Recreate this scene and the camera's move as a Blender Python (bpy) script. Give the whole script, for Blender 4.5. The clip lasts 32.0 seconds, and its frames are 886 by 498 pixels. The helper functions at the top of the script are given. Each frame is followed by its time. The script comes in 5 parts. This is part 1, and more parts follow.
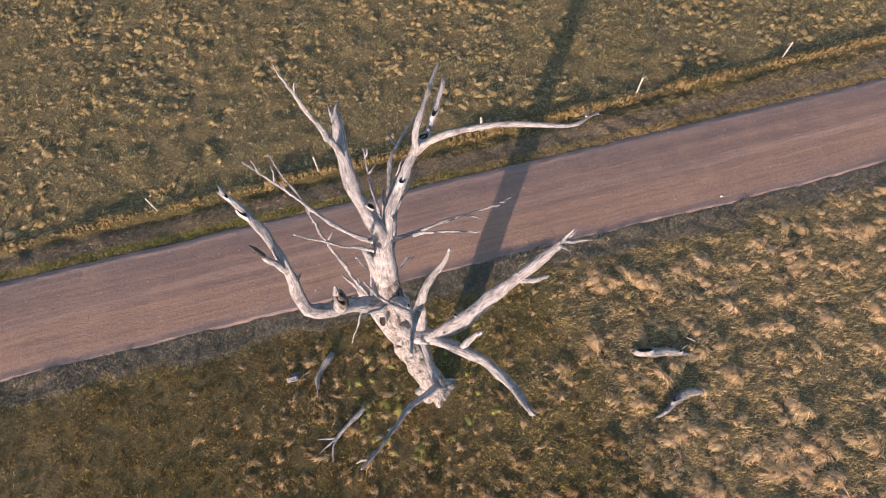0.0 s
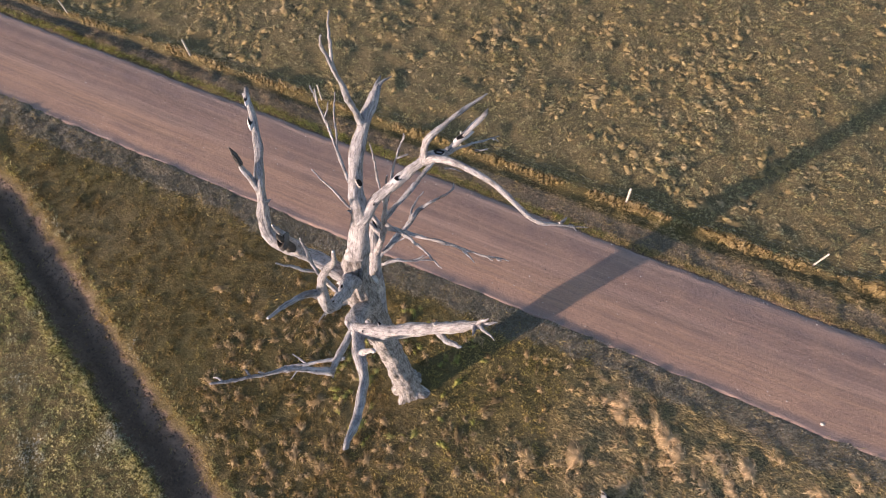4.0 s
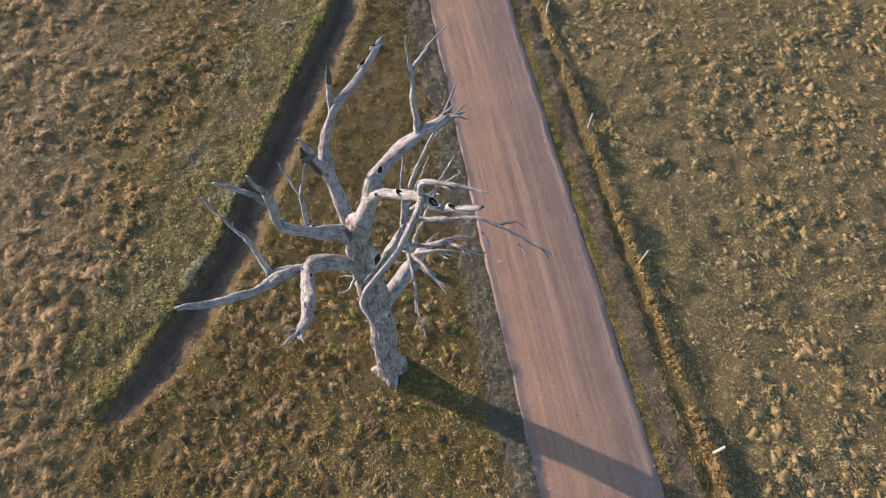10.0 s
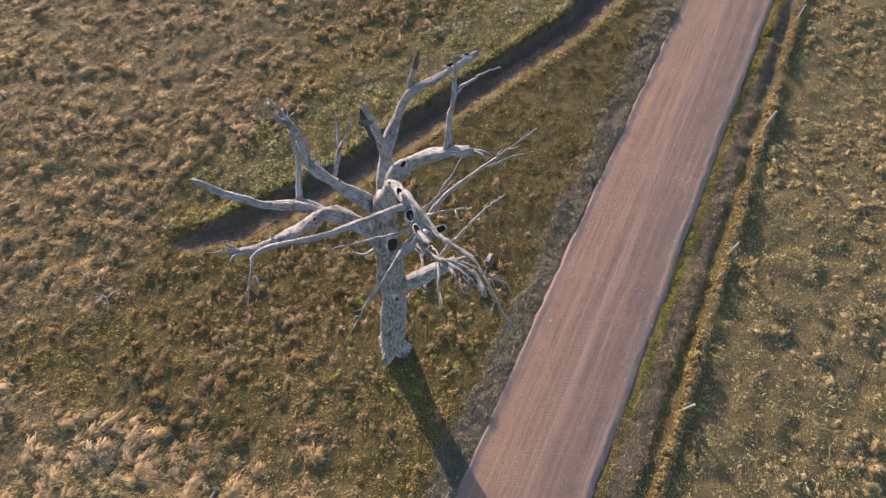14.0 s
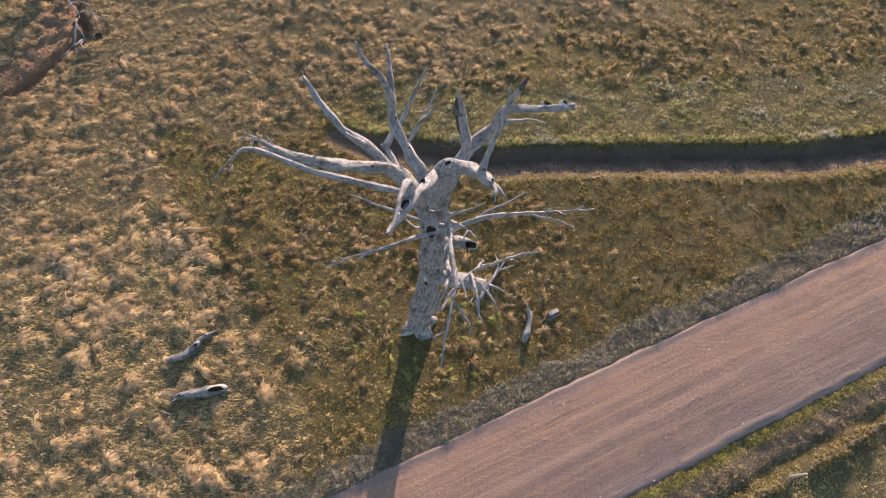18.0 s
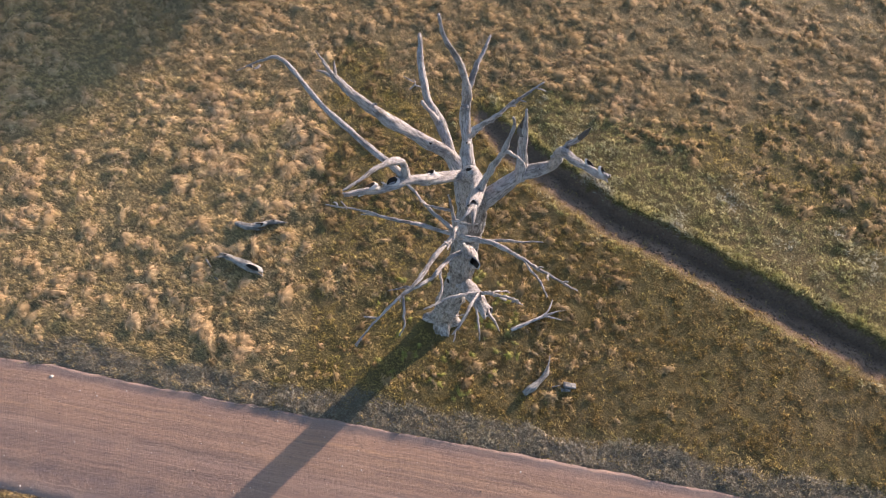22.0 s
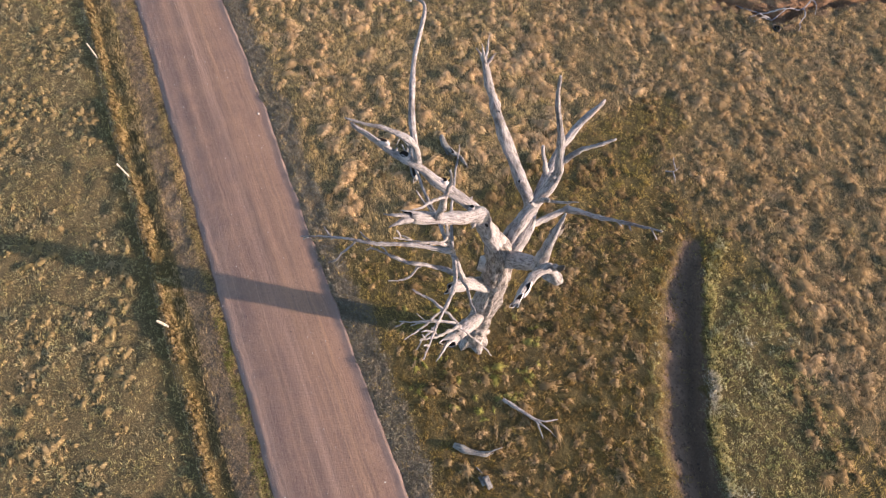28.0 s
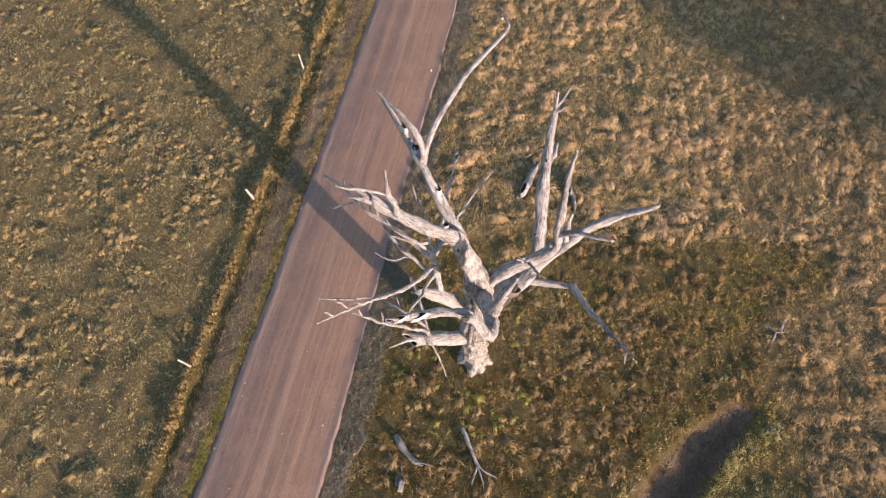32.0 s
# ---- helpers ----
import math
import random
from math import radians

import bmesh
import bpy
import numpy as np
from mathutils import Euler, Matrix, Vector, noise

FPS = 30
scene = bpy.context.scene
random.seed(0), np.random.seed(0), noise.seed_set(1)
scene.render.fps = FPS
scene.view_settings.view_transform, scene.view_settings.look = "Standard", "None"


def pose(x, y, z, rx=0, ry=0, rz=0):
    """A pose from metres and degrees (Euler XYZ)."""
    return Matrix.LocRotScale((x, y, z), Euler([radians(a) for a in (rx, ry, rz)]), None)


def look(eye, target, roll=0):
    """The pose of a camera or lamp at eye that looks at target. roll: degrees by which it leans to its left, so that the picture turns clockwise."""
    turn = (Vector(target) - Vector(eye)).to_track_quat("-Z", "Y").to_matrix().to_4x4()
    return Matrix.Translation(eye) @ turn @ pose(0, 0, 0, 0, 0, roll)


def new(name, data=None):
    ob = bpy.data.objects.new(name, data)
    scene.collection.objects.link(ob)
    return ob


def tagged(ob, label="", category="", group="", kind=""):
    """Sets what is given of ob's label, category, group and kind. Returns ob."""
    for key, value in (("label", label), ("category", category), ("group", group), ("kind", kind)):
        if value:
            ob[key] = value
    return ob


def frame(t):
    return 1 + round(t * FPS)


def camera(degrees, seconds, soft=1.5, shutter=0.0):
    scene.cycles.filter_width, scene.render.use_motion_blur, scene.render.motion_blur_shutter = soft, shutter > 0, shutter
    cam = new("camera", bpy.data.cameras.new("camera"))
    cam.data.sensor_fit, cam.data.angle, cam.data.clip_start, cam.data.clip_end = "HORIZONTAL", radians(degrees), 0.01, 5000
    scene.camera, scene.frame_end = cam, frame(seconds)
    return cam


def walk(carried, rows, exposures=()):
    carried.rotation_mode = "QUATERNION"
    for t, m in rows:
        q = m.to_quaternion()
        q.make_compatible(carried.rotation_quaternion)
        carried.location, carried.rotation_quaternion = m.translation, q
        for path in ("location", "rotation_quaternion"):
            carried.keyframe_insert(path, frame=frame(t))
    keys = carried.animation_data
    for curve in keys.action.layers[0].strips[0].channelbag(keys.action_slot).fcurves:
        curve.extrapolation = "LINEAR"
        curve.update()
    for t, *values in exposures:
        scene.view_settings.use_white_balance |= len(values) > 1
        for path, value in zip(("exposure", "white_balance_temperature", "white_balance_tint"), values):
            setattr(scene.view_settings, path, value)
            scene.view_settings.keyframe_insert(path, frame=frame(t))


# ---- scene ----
cam = camera(74.0, 32.0, 1.1)
PATH = [
    (0, (-1.395, -6.866, 29.903), (-1.154, -6.004, 28.115), -1.1),
    (0.5, (-0.667, -6.94, 29.902), (-0.49, -6.063, 28.113), -1.2),
    (1, (0.105, -6.937, 29.898), (0.212, -6.051, 28.108), -1.4),
    (1.5, (0.92, -6.922, 29.905), (0.952, -6.031, 28.115), -1.5),
    (2, (1.745, -6.834, 29.859), (1.697, -5.944, 28.069), -1.6),
    (2.5, (2.521, -6.625, 29.813), (2.392, -5.744, 28.023), -1.6),
    (4.5, (5.109, -5.209, 29.731), (4.682, -4.429, 27.939), -1.1),
    (5, (5.682, -4.812, 29.788), (5.189, -4.07, 27.998), -1.1),
    (5.5, (6.192, -4.348, 29.847), (5.64, -3.646, 28.057), -1.2),
    (6, (6.645, -3.806, 29.934), (6.039, -3.152, 28.143), -1.3),
    (6.5, (7.055, -3.197, 30.002), (6.4, -2.592, 28.212), -1.4),
    (7, (7.442, -2.527, 29.998), (6.737, -1.979, 28.208), -1.4),
    (7.5, (7.767, -1.835, 29.982), (7.018, -1.351, 28.192), -1.4),
    (8, (8.049, -1.156, 30.015), (7.258, -0.74, 28.226), -1.4),
    (8.5, (8.285, -0.501, 30.065), (7.461, -0.15, 28.276), -1.6),
    (9, (8.458, 0.154, 30.143), (7.61, 0.445, 28.355), -1.8),
    (9.5, (8.608, 0.861, 30.19), (7.739, 1.084, 28.402), -1.9),
    (10, (8.685, 1.632, 30.191), (7.801, 1.779, 28.403), -2.1),
    (10.5, (8.713, 2.417, 30.234), (7.822, 2.487, 28.445), -2.1),
    (11, (8.684, 3.172, 30.258), (7.79, 3.164, 28.469), -2.2),
    (11.5, (8.58, 3.849, 30.284), (7.689, 3.774, 28.495), -2.4),
    (12, (8.446, 4.511, 30.314), (7.561, 4.373, 28.526), -2.5),
    (12.5, (8.211, 5.169, 30.354), (7.337, 4.964, 28.567), -2.5),
    (13, (7.923, 5.801, 30.386), (7.066, 5.525, 28.6), -2.4),
    (13.5, (7.599, 6.399, 30.357), (6.767, 6.053, 28.572), -2.4),
    (14, (7.282, 7.003, 30.303), (6.48, 6.588, 28.519), -2.5),
    (14.5, (6.935, 7.595, 30.214), (6.165, 7.117, 28.432), -2.4),
    (16.5, (5.091, 9.664, 30.359), (4.515, 8.954, 28.581), -1.5),
    (17, (4.509, 9.99, 30.369), (3.998, 9.233, 28.59), -1.4),
    (17.5, (3.904, 10.218, 30.37), (3.459, 9.422, 28.59), -1.3),
    (18, (3.311, 10.5, 30.3), (2.93, 9.673, 28.519), -1.2),
    (18.5, (2.661, 10.727, 30.23), (2.347, 9.871, 28.45), -1.1),
    (19, (2.014, 10.962, 30.178), (1.766, 10.085, 28.398), -1.0),
    (19.5, (1.4, 11.147, 30.122), (1.216, 10.252, 28.343), -1.0),
    (20, (0.794, 11.27, 30.018), (0.678, 10.364, 28.239), -1.0),
    (20.5, (0.191, 11.297, 29.97), (0.139, 10.386, 28.19), -1.0),
    (21, (-0.464, 11.233, 29.889), (-0.452, 10.321, 28.109), -0.9),
    (21.5, (-1.154, 11.101, 29.825), (-1.076, 10.193, 28.044), -0.9),
    (22, (-1.859, 10.882, 29.751), (-1.709, 9.983, 27.971), -0.9),
    (22.5, (-2.566, 10.607, 29.687), (-2.343, 9.724, 27.907), -1.0),
    (23, (-3.286, 10.329, 29.638), (-2.991, 9.468, 27.857), -1.1),
    (23.5, (-4.002, 10.055, 29.627), (-3.634, 9.222, 27.846), -1.2),
    (24, (-4.673, 9.734, 29.64), (-4.232, 8.935, 27.86), -1.1),
    (24.5, (-5.275, 9.364, 29.708), (-4.768, 8.604, 27.929), -1.0),
    (25, (-5.848, 8.96, 29.814), (-5.283, 8.241, 28.035), -0.7),
    (25.5, (-6.397, 8.532, 29.896), (-5.782, 7.859, 28.117), -0.3),
    (27.5, (-8.04, 6.463, 30.266), (-7.259, 6.013, 28.481), 0.7),
    (28, (-8.326, 5.849, 30.352), (-7.514, 5.463, 28.565), 0.7),
    (28.5, (-8.589, 5.184, 30.435), (-7.751, 4.862, 28.647), 0.7),
    (29, (-8.783, 4.475, 30.503), (-7.927, 4.217, 28.713), 0.6),
    (29.5, (-8.92, 3.74, 30.574), (-8.05, 3.547, 28.783), 0.5),
    (30, (-8.996, 3.009, 30.652), (-8.116, 2.882, 28.861), 0.5),
    (30.5, (-9.046, 2.311, 30.703), (-8.162, 2.249, 28.91), 0.4),
    (31, (-8.996, 1.6, 30.716), (-8.109, 1.617, 28.923), 0.3),
    (31.5, (-8.952, 0.892, 30.717), (-8.07, 0.983, 28.924), 0.2),
    (32, (-8.867, 0.205, 30.699), (-7.992, 0.361, 28.908), 0.1),
]
# the camera's own exposure and white balance drift a little on the way round
EXPOSURE = [(0, 1.44, 6700, 17), (2, 1.48, 6700, 17), (5, 1.55, 6700, 16), (8, 1.59, 6600, 13), (12, 1.61, 6600, 12), (16, 1.65, 6700, 13), (20, 1.68, 6700, 14), (25, 1.70, 6850, 16),
            (28, 1.65, 7000, 17), (30, 1.60, 7050, 17), (32, 1.54, 7050, 17)]
walk(cam, [(t, look(eye, target, roll)) for t, eye, target, roll in PATH], EXPOSURE)

# ---------------------------------------------------------------- light
SUN_EL, SUN_AZ = radians(10.5), radians(232.0)      # height of the sun; where it stands, anticlockwise from +x
world = bpy.data.worlds.new("sky")
scene.world = world
world.use_nodes = True
wn = world.node_tree.nodes
sky = wn.new("ShaderNodeTexSky")
sky.sky_type, sky.sun_disc = "NISHITA", False
sky.sun_elevation, sky.sun_rotation = SUN_EL, radians(90) - SUN_AZ
sky.air_density, sky.dust_density, sky.ozone_density = 1.0, 0.6, 1.5
world.node_tree.links.new(sky.outputs[0], wn["Background"].inputs[0])
wn["Background"].inputs[1].default_value = 0.128
sun_data = bpy.data.lights.new("sun", "SUN")
sun_data.energy, sun_data.angle, sun_data.color = 4.15, radians(0.9), (1.0, 0.795, 0.645)
sun = new("sun", sun_data)
sun.matrix_world = look((60 * math.cos(SUN_AZ), 60 * math.sin(SUN_AZ), 60 * math.tan(SUN_EL)), (0, 0, 0))


# ---------------------------------------------------------------- helpers
def part(name, bm, material, parent=None, label="", smooth=True):
    me = bpy.data.meshes.new(name)
    bm.to_mesh(me)
    bm.free()
    if smooth:
        me.polygons.foreach_set("use_smooth", [True] * len(me.polygons))
    me.materials.append(material)
    ob = new(name, me)
    ob.parent = parent
    return tagged(ob, label) if label else ob


def raw_mesh(name, co, tris, material, attrs=(), normals=None):
    """A mesh from arrays of points and triangles, with float attributes and, for grass, soft normals on its points."""
    me = bpy.data.meshes.new(name)
    me.vertices.add(len(co))
    me.vertices.foreach_set("co", co.astype(np.float32).ravel())
    n = tris.shape[1]
    me.loops.add(len(tris) * n)
    me.loops.foreach_set("vertex_index", tris.astype(np.int32).ravel())
    me.polygons.add(len(tris))
    me.polygons.foreach_set("loop_start", np.arange(0, len(tris) * n, n, dtype=np.int32))
    me.update(calc_edges=True)
    for key, values in attrs:
        me.attributes.new(key, "FLOAT", "POINT").data.foreach_set("value", values.astype(np.float32))
    if normals is not None:
        me.polygons.foreach_set("use_smooth", np.ones(len(tris), dtype=bool))
        me.attributes.new("custom_normal", "FLOAT_VECTOR", "POINT").data.foreach_set("vector", normals.astype(np.float32).ravel())
    me.materials.append(material)
    return new(name, me)


# ---------------------------------------------------------------- materials
def material(name, rough=0.9):
    m = bpy.data.materials.new(name)
    m.use_nodes = True
    nt = m.node_tree
    b = nt.nodes["Principled BSDF"]
    b.inputs["Roughness"].default_value = rough
    b.inputs["Specular IOR Level"].default_value = 0.25
    return m, nt, b


def node(nt, kind, **values):
    n = nt.nodes.new(kind)
    for key, value in values.items():
        n.inputs[key.replace("_", " ")].default_value = value
    return n


def noise_node(nt, vector, scale, detail=4.0, rough=0.6):
    n = node(nt, "ShaderNodeTexNoise", Scale=scale, Detail=detail, Roughness=rough)
    if vector is not None:
        nt.links.new(vector, n.inputs["Vector"])
    return n.outputs["Fac"]


def ramp(nt, fac, *stops):
    r = nt.nodes.new("ShaderNodeValToRGB")
    els = r.color_ramp.elements
    while len(els) < len(stops):
        els.new(0.5)
    for e, (at, colour) in zip(els, stops):
        e.position, e.color = at, (*colour, 1) if len(colour) == 3 else colour
    nt.links.new(fac, r.inputs["Fac"])
    return r.outputs["Color"]


def mix(nt, fac, a, b, kind="MIX"):
    n = nt.nodes.new("ShaderNodeMix")
    n.data_type, n.blend_type = "RGBA", kind
    for socket, value in ((n.inputs["Factor"], fac), (n.inputs["A"], a), (n.inputs["B"], b)):
        if isinstance(value, (int, float)):
            socket.default_value = value
        elif isinstance(value, tuple):
            socket.default_value = (*value, 1)
        else:
            nt.links.new(value, socket)
    return n.outputs["Result"]


def maths(nt, op, a, b=0.0):
    n = nt.nodes.new("ShaderNodeMath")
    n.operation = op
    for socket, value in zip(n.inputs, (a, b)):
        if isinstance(value, (int, float)):
            socket.default_value = value
        else:
            nt.links.new(value, socket)
    return n.outputs[0]


def attribute(nt, name):
    n = nt.nodes.new("ShaderNodeAttribute")
    n.attribute_name = name
    return n.outputs["Fac"]


def bump(nt, b, height, strength, distance):
    n = nt.nodes.new("ShaderNodeBump")
    n.inputs["Strength"].default_value, n.inputs["Distance"].default_value = strength, distance
    nt.links.new(height, n.inputs["Height"])
    nt.links.new(n.outputs["Normal"], b.inputs["Normal"])


def position(nt, sx=1.0, sy=1.0, sz=1.0, turn=0.0):
    g = nt.nodes.new("ShaderNodeNewGeometry")
    m = nt.nodes.new("ShaderNodeMapping")
    m.inputs["Scale"].default_value = (sx, sy, sz)
    m.inputs["Rotation"].default_value = (0, 0, turn)
    nt.links.new(g.outputs["Position"], m.inputs["Vector"])
    return m.outputs["Vector"]


def ground_material():
    m, nt, b = material("grassland_soil", 0.95)
    big = noise_node(nt, position(nt), 0.12, 5, 0.6)
    mid = noise_node(nt, position(nt), 1.1, 5, 0.65)
    fine = noise_node(nt, position(nt), 9.0, 6, 0.7)
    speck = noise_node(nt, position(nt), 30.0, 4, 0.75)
    straw = ramp(nt, mid, (0.30, (0.143, 0.104, 0.041)), (0.48, (0.220, 0.158, 0.066)), (0.64, (0.296, 0.213, 0.099)), (0.8, (0.373, 0.273, 0.143)))
    green = ramp(nt, fine, (0.3, (0.126, 0.099, 0.033)), (0.7, (0.264, 0.200, 0.070)))
    cover = mix(nt, ramp(nt, big, (0.40, (0, 0, 0)), (0.62, (1, 1, 1))), green, straw)
    cover = mix(nt, attribute(nt, "dry"), cover, ramp(nt, fine, (0.3, (0.220, 0.163, 0.077)), (0.7, (0.395, 0.299, 0.165))))
    # near-black specks stand in for shaded gaps down in the turf
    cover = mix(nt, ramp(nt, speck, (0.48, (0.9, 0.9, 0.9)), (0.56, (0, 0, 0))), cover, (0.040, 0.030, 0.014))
    soil = ramp(nt, fine, (0.25, (0.085, 0.058, 0.041)), (0.55, (0.170, 0.114, 0.080)), (0.8, (0.250, 0.172, 0.125)))
    red = ramp(nt, mid, (0.3, (0.12, 0.083, 0.062)), (0.7, (0.25, 0.170, 0.128)))
    ragged = maths(nt, "ADD", attribute(nt, "bare"), maths(nt, "MULTIPLY", maths(nt, "SUBTRACT", mid, 0.5), 1.6))
    c = mix(nt, ramp(nt, ragged, (0.30, (0, 0, 0)), (0.62, (1, 1, 1))), cover, soil)
    c = mix(nt, maths(nt, "MULTIPLY", attribute(nt, "verge"), 0.55), c, ramp(nt, fine, (0.3, (0.110, 0.092, 0.078)), (0.7, (0.250, 0.212, 0.182))))
    c = mix(nt, attribute(nt, "red"), c, red)
    scar = ramp(nt, fine, (0.3, (0.13, 0.070, 0.040)), (0.7, (0.36, 0.205, 0.118)))
    c = mix(nt, attribute(nt, "scar"), c, scar)
    nt.links.new(c, b.inputs["Base Color"])
    bump(nt, b, maths(nt, "ADD", maths(nt, "ADD", fine, maths(nt, "MULTIPLY", speck, 0.6)), maths(nt, "MULTIPLY", mid, 1.5)), 1.0, 0.10)
    return m


def road_material():
    """Graded gravel: long wheel tracks that follow the road, fine scrape lines, patches of dust and loose grit."""
    m, nt, b = material("gravel_road", 0.92)
    g = nt.nodes.new("ShaderNodeNewGeometry")
    split = nt.nodes.new("ShaderNodeSeparateXYZ")
    nt.links.new(g.outputs["Position"], split.inputs[0])
    over = attribute(nt, "across")

    def lines(stretch, fine, detail=4.0):
        """Noise drawn out along the road."""
        v = nt.nodes.new("ShaderNodeCombineXYZ")
        nt.links.new(maths(nt, "MULTIPLY", split.outputs[0], stretch), v.inputs[0])
        nt.links.new(maths(nt, "MULTIPLY", over, fine), v.inputs[1])
        return noise_node(nt, v.outputs[0], 1.0, detail, 0.65)

    broad, track, scrape = lines(0.05, 7.0), lines(0.07, 24.0), lines(0.16, 75.0, 5.0)
    patch = noise_node(nt, position(nt), 0.5, 5, 0.65)
    grit = noise_node(nt, position(nt), 24.0, 5, 0.8)
    pebble = noise_node(nt, position(nt), 8.0, 5, 0.7)
    wander = maths(nt, "ADD", over, maths(nt, "MULTIPLY", maths(nt, "SUBTRACT", broad, 0.5), 0.10))
    c = ramp(nt, wander, (0.03, (0.242, 0.162, 0.138)), (0.14, (0.271, 0.164, 0.118)), (0.30, (0.304, 0.186, 0.134)), (0.42, (0.249, 0.154, 0.118)), (0.51, (0.328, 0.211, 0.163)),
             (0.58, (0.249, 0.158, 0.126)), (0.70, (0.271, 0.167, 0.126)), (0.82, (0.195, 0.132, 0.118)), (0.92, (0.257, 0.169, 0.136)))
    c = mix(nt, ramp(nt, wander, (0.10, (0, 0, 0)), (0.22, (0.35, 0.35, 0.35)), (0.40, (0.30, 0.30, 0.30)), (0.50, (0, 0, 0))), c, (0.335, 0.200, 0.118))
    c = mix(nt, ramp(nt, broad, (0.42, (0.55, 0.55, 0.55)), (0.58, (0, 0, 0))), c, (0.214, 0.136, 0.113))
    c = mix(nt, ramp(nt, track, (0.40, (0.65, 0.65, 0.65)), (0.52, (0, 0, 0))), c, (0.185, 0.122, 0.103))
    c = mix(nt, ramp(nt, track, (0.56, (0, 0, 0)), (0.68, (0.55, 0.55, 0.55))), c, (0.351, 0.226, 0.167))
    c = mix(nt, ramp(nt, scrape, (0.38, (0.55, 0.55, 0.55)), (0.50, (0, 0, 0))), c, (0.166, 0.108, 0.089))
    c = mix(nt, ramp(nt, patch, (0.45, (0, 0, 0)), (0.72, (0.5, 0.5, 0.5))), c, (0.328, 0.202, 0.142))
    c = mix(nt, ramp(nt, pebble, (0.34, (0.6, 0.6, 0.6)), (0.45, (0, 0, 0))), c, (0.152, 0.097, 0.078))
    c = mix(nt, ramp(nt, pebble, (0.58, (0, 0, 0)), (0.70, (0.5, 0.5, 0.5))), c, (0.370, 0.254, 0.194))
    c = mix(nt, ramp(nt, grit, (0.58, (0, 0, 0)), (0.72, (0.8, 0.8, 0.8))), c, (0.418, 0.320, 0.272))
    c = mix(nt, ramp(nt, grit, (0.28, (0.8, 0.8, 0.8)), (0.42, (0, 0, 0))), c, (0.085, 0.058, 0.049))
    c = mix(nt, maths(nt, "MULTIPLY", attribute(nt, "edge"), 0.6), c, (0.223, 0.167, 0.155))
    nt.links.new(c, b.inputs["Base Color"])
    bump(nt, b, maths(nt, "ADD", maths(nt, "ADD", maths(nt, "MULTIPLY", grit, 0.7), pebble), maths(nt, "MULTIPLY", scrape, 0.6)), 0.8, 0.035)
    return m


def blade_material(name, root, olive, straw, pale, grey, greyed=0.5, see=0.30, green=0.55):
    """Grass blades: darker at the root, with the shade between blades put into that colour and its specks; olive, straw
    or pale by patch and by blade, with greyed dead patches.
    """
    m, nt, b = material(name, 0.8)
    g = nt.nodes.new("ShaderNodeNewGeometry")
    own = g.outputs["Random Per Island"]
    patch = noise_node(nt, position(nt), 0.7, 4, 0.65)
    wide = noise_node(nt, position(nt), 0.13, 4, 0.6)
    lush = noise_node(nt, position(nt), 0.45, 4, 0.6)
    dead = noise_node(nt, position(nt), 0.33, 4, 0.65)
    pale = tuple(0.55 * p + 0.45 * q for p, q in zip(pale, straw))
    each = maths(nt, "ADD", maths(nt, "MULTIPLY", own, 0.30), maths(nt, "MULTIPLY", attribute(nt, "tone"), 0.40))
    pick = maths(nt, "ADD", maths(nt, "ADD", each, maths(nt, "MULTIPLY", patch, 0.9)), maths(nt, "MULTIPLY", wide, 0.5))
    fuzz = noise_node(nt, position(nt), 17.0, 4, 0.8)
    pick = maths(nt, "ADD", pick, maths(nt, "MULTIPLY", maths(nt, "SUBTRACT", fuzz, 0.5), 1.5))
    pick = maths(nt, "SUBTRACT", pick, 0.53)
    body = ramp(nt, pick, (0.14, olive), (0.44, tuple((p + q) / 2 for p, q in zip(olive, straw))), (0.66, straw), (0.95, pale))
    body = mix(nt, maths(nt, "MULTIPLY", ramp(nt, dead, (0.50, (0, 0, 0)), (0.64, (1, 1, 1))), greyed), body, grey)
    body = mix(nt, ramp(nt, lush, (0.50, (0, 0, 0)), (0.66, (green, green, green))), body, tuple(v * k for v, k in zip(olive, (0.88, 1.05, 0.95))))
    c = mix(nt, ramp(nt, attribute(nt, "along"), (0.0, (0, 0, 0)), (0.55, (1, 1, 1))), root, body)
    c = mix(nt, ramp(nt, fuzz, (0.34, (0.8, 0.8, 0.8)), (0.46, (0, 0, 0))), c, root)
    nt.links.new(c, b.inputs["Base Color"])
    b.inputs["Specular IOR Level"].default_value = 0.15
    t = nt.nodes.new("ShaderNodeBsdfTranslucent")
    nt.links.new(c, t.inputs["Color"])
    s = nt.nodes.new("ShaderNodeMixShader")
    s.inputs[0].default_value = see
    nt.links.new(b.outputs[0], s.inputs[1])
    nt.links.new(t.outputs[0], s.inputs[2])
    nt.links.new(s.outputs[0], nt.nodes["Material Output"].inputs["Surface"])
    return m


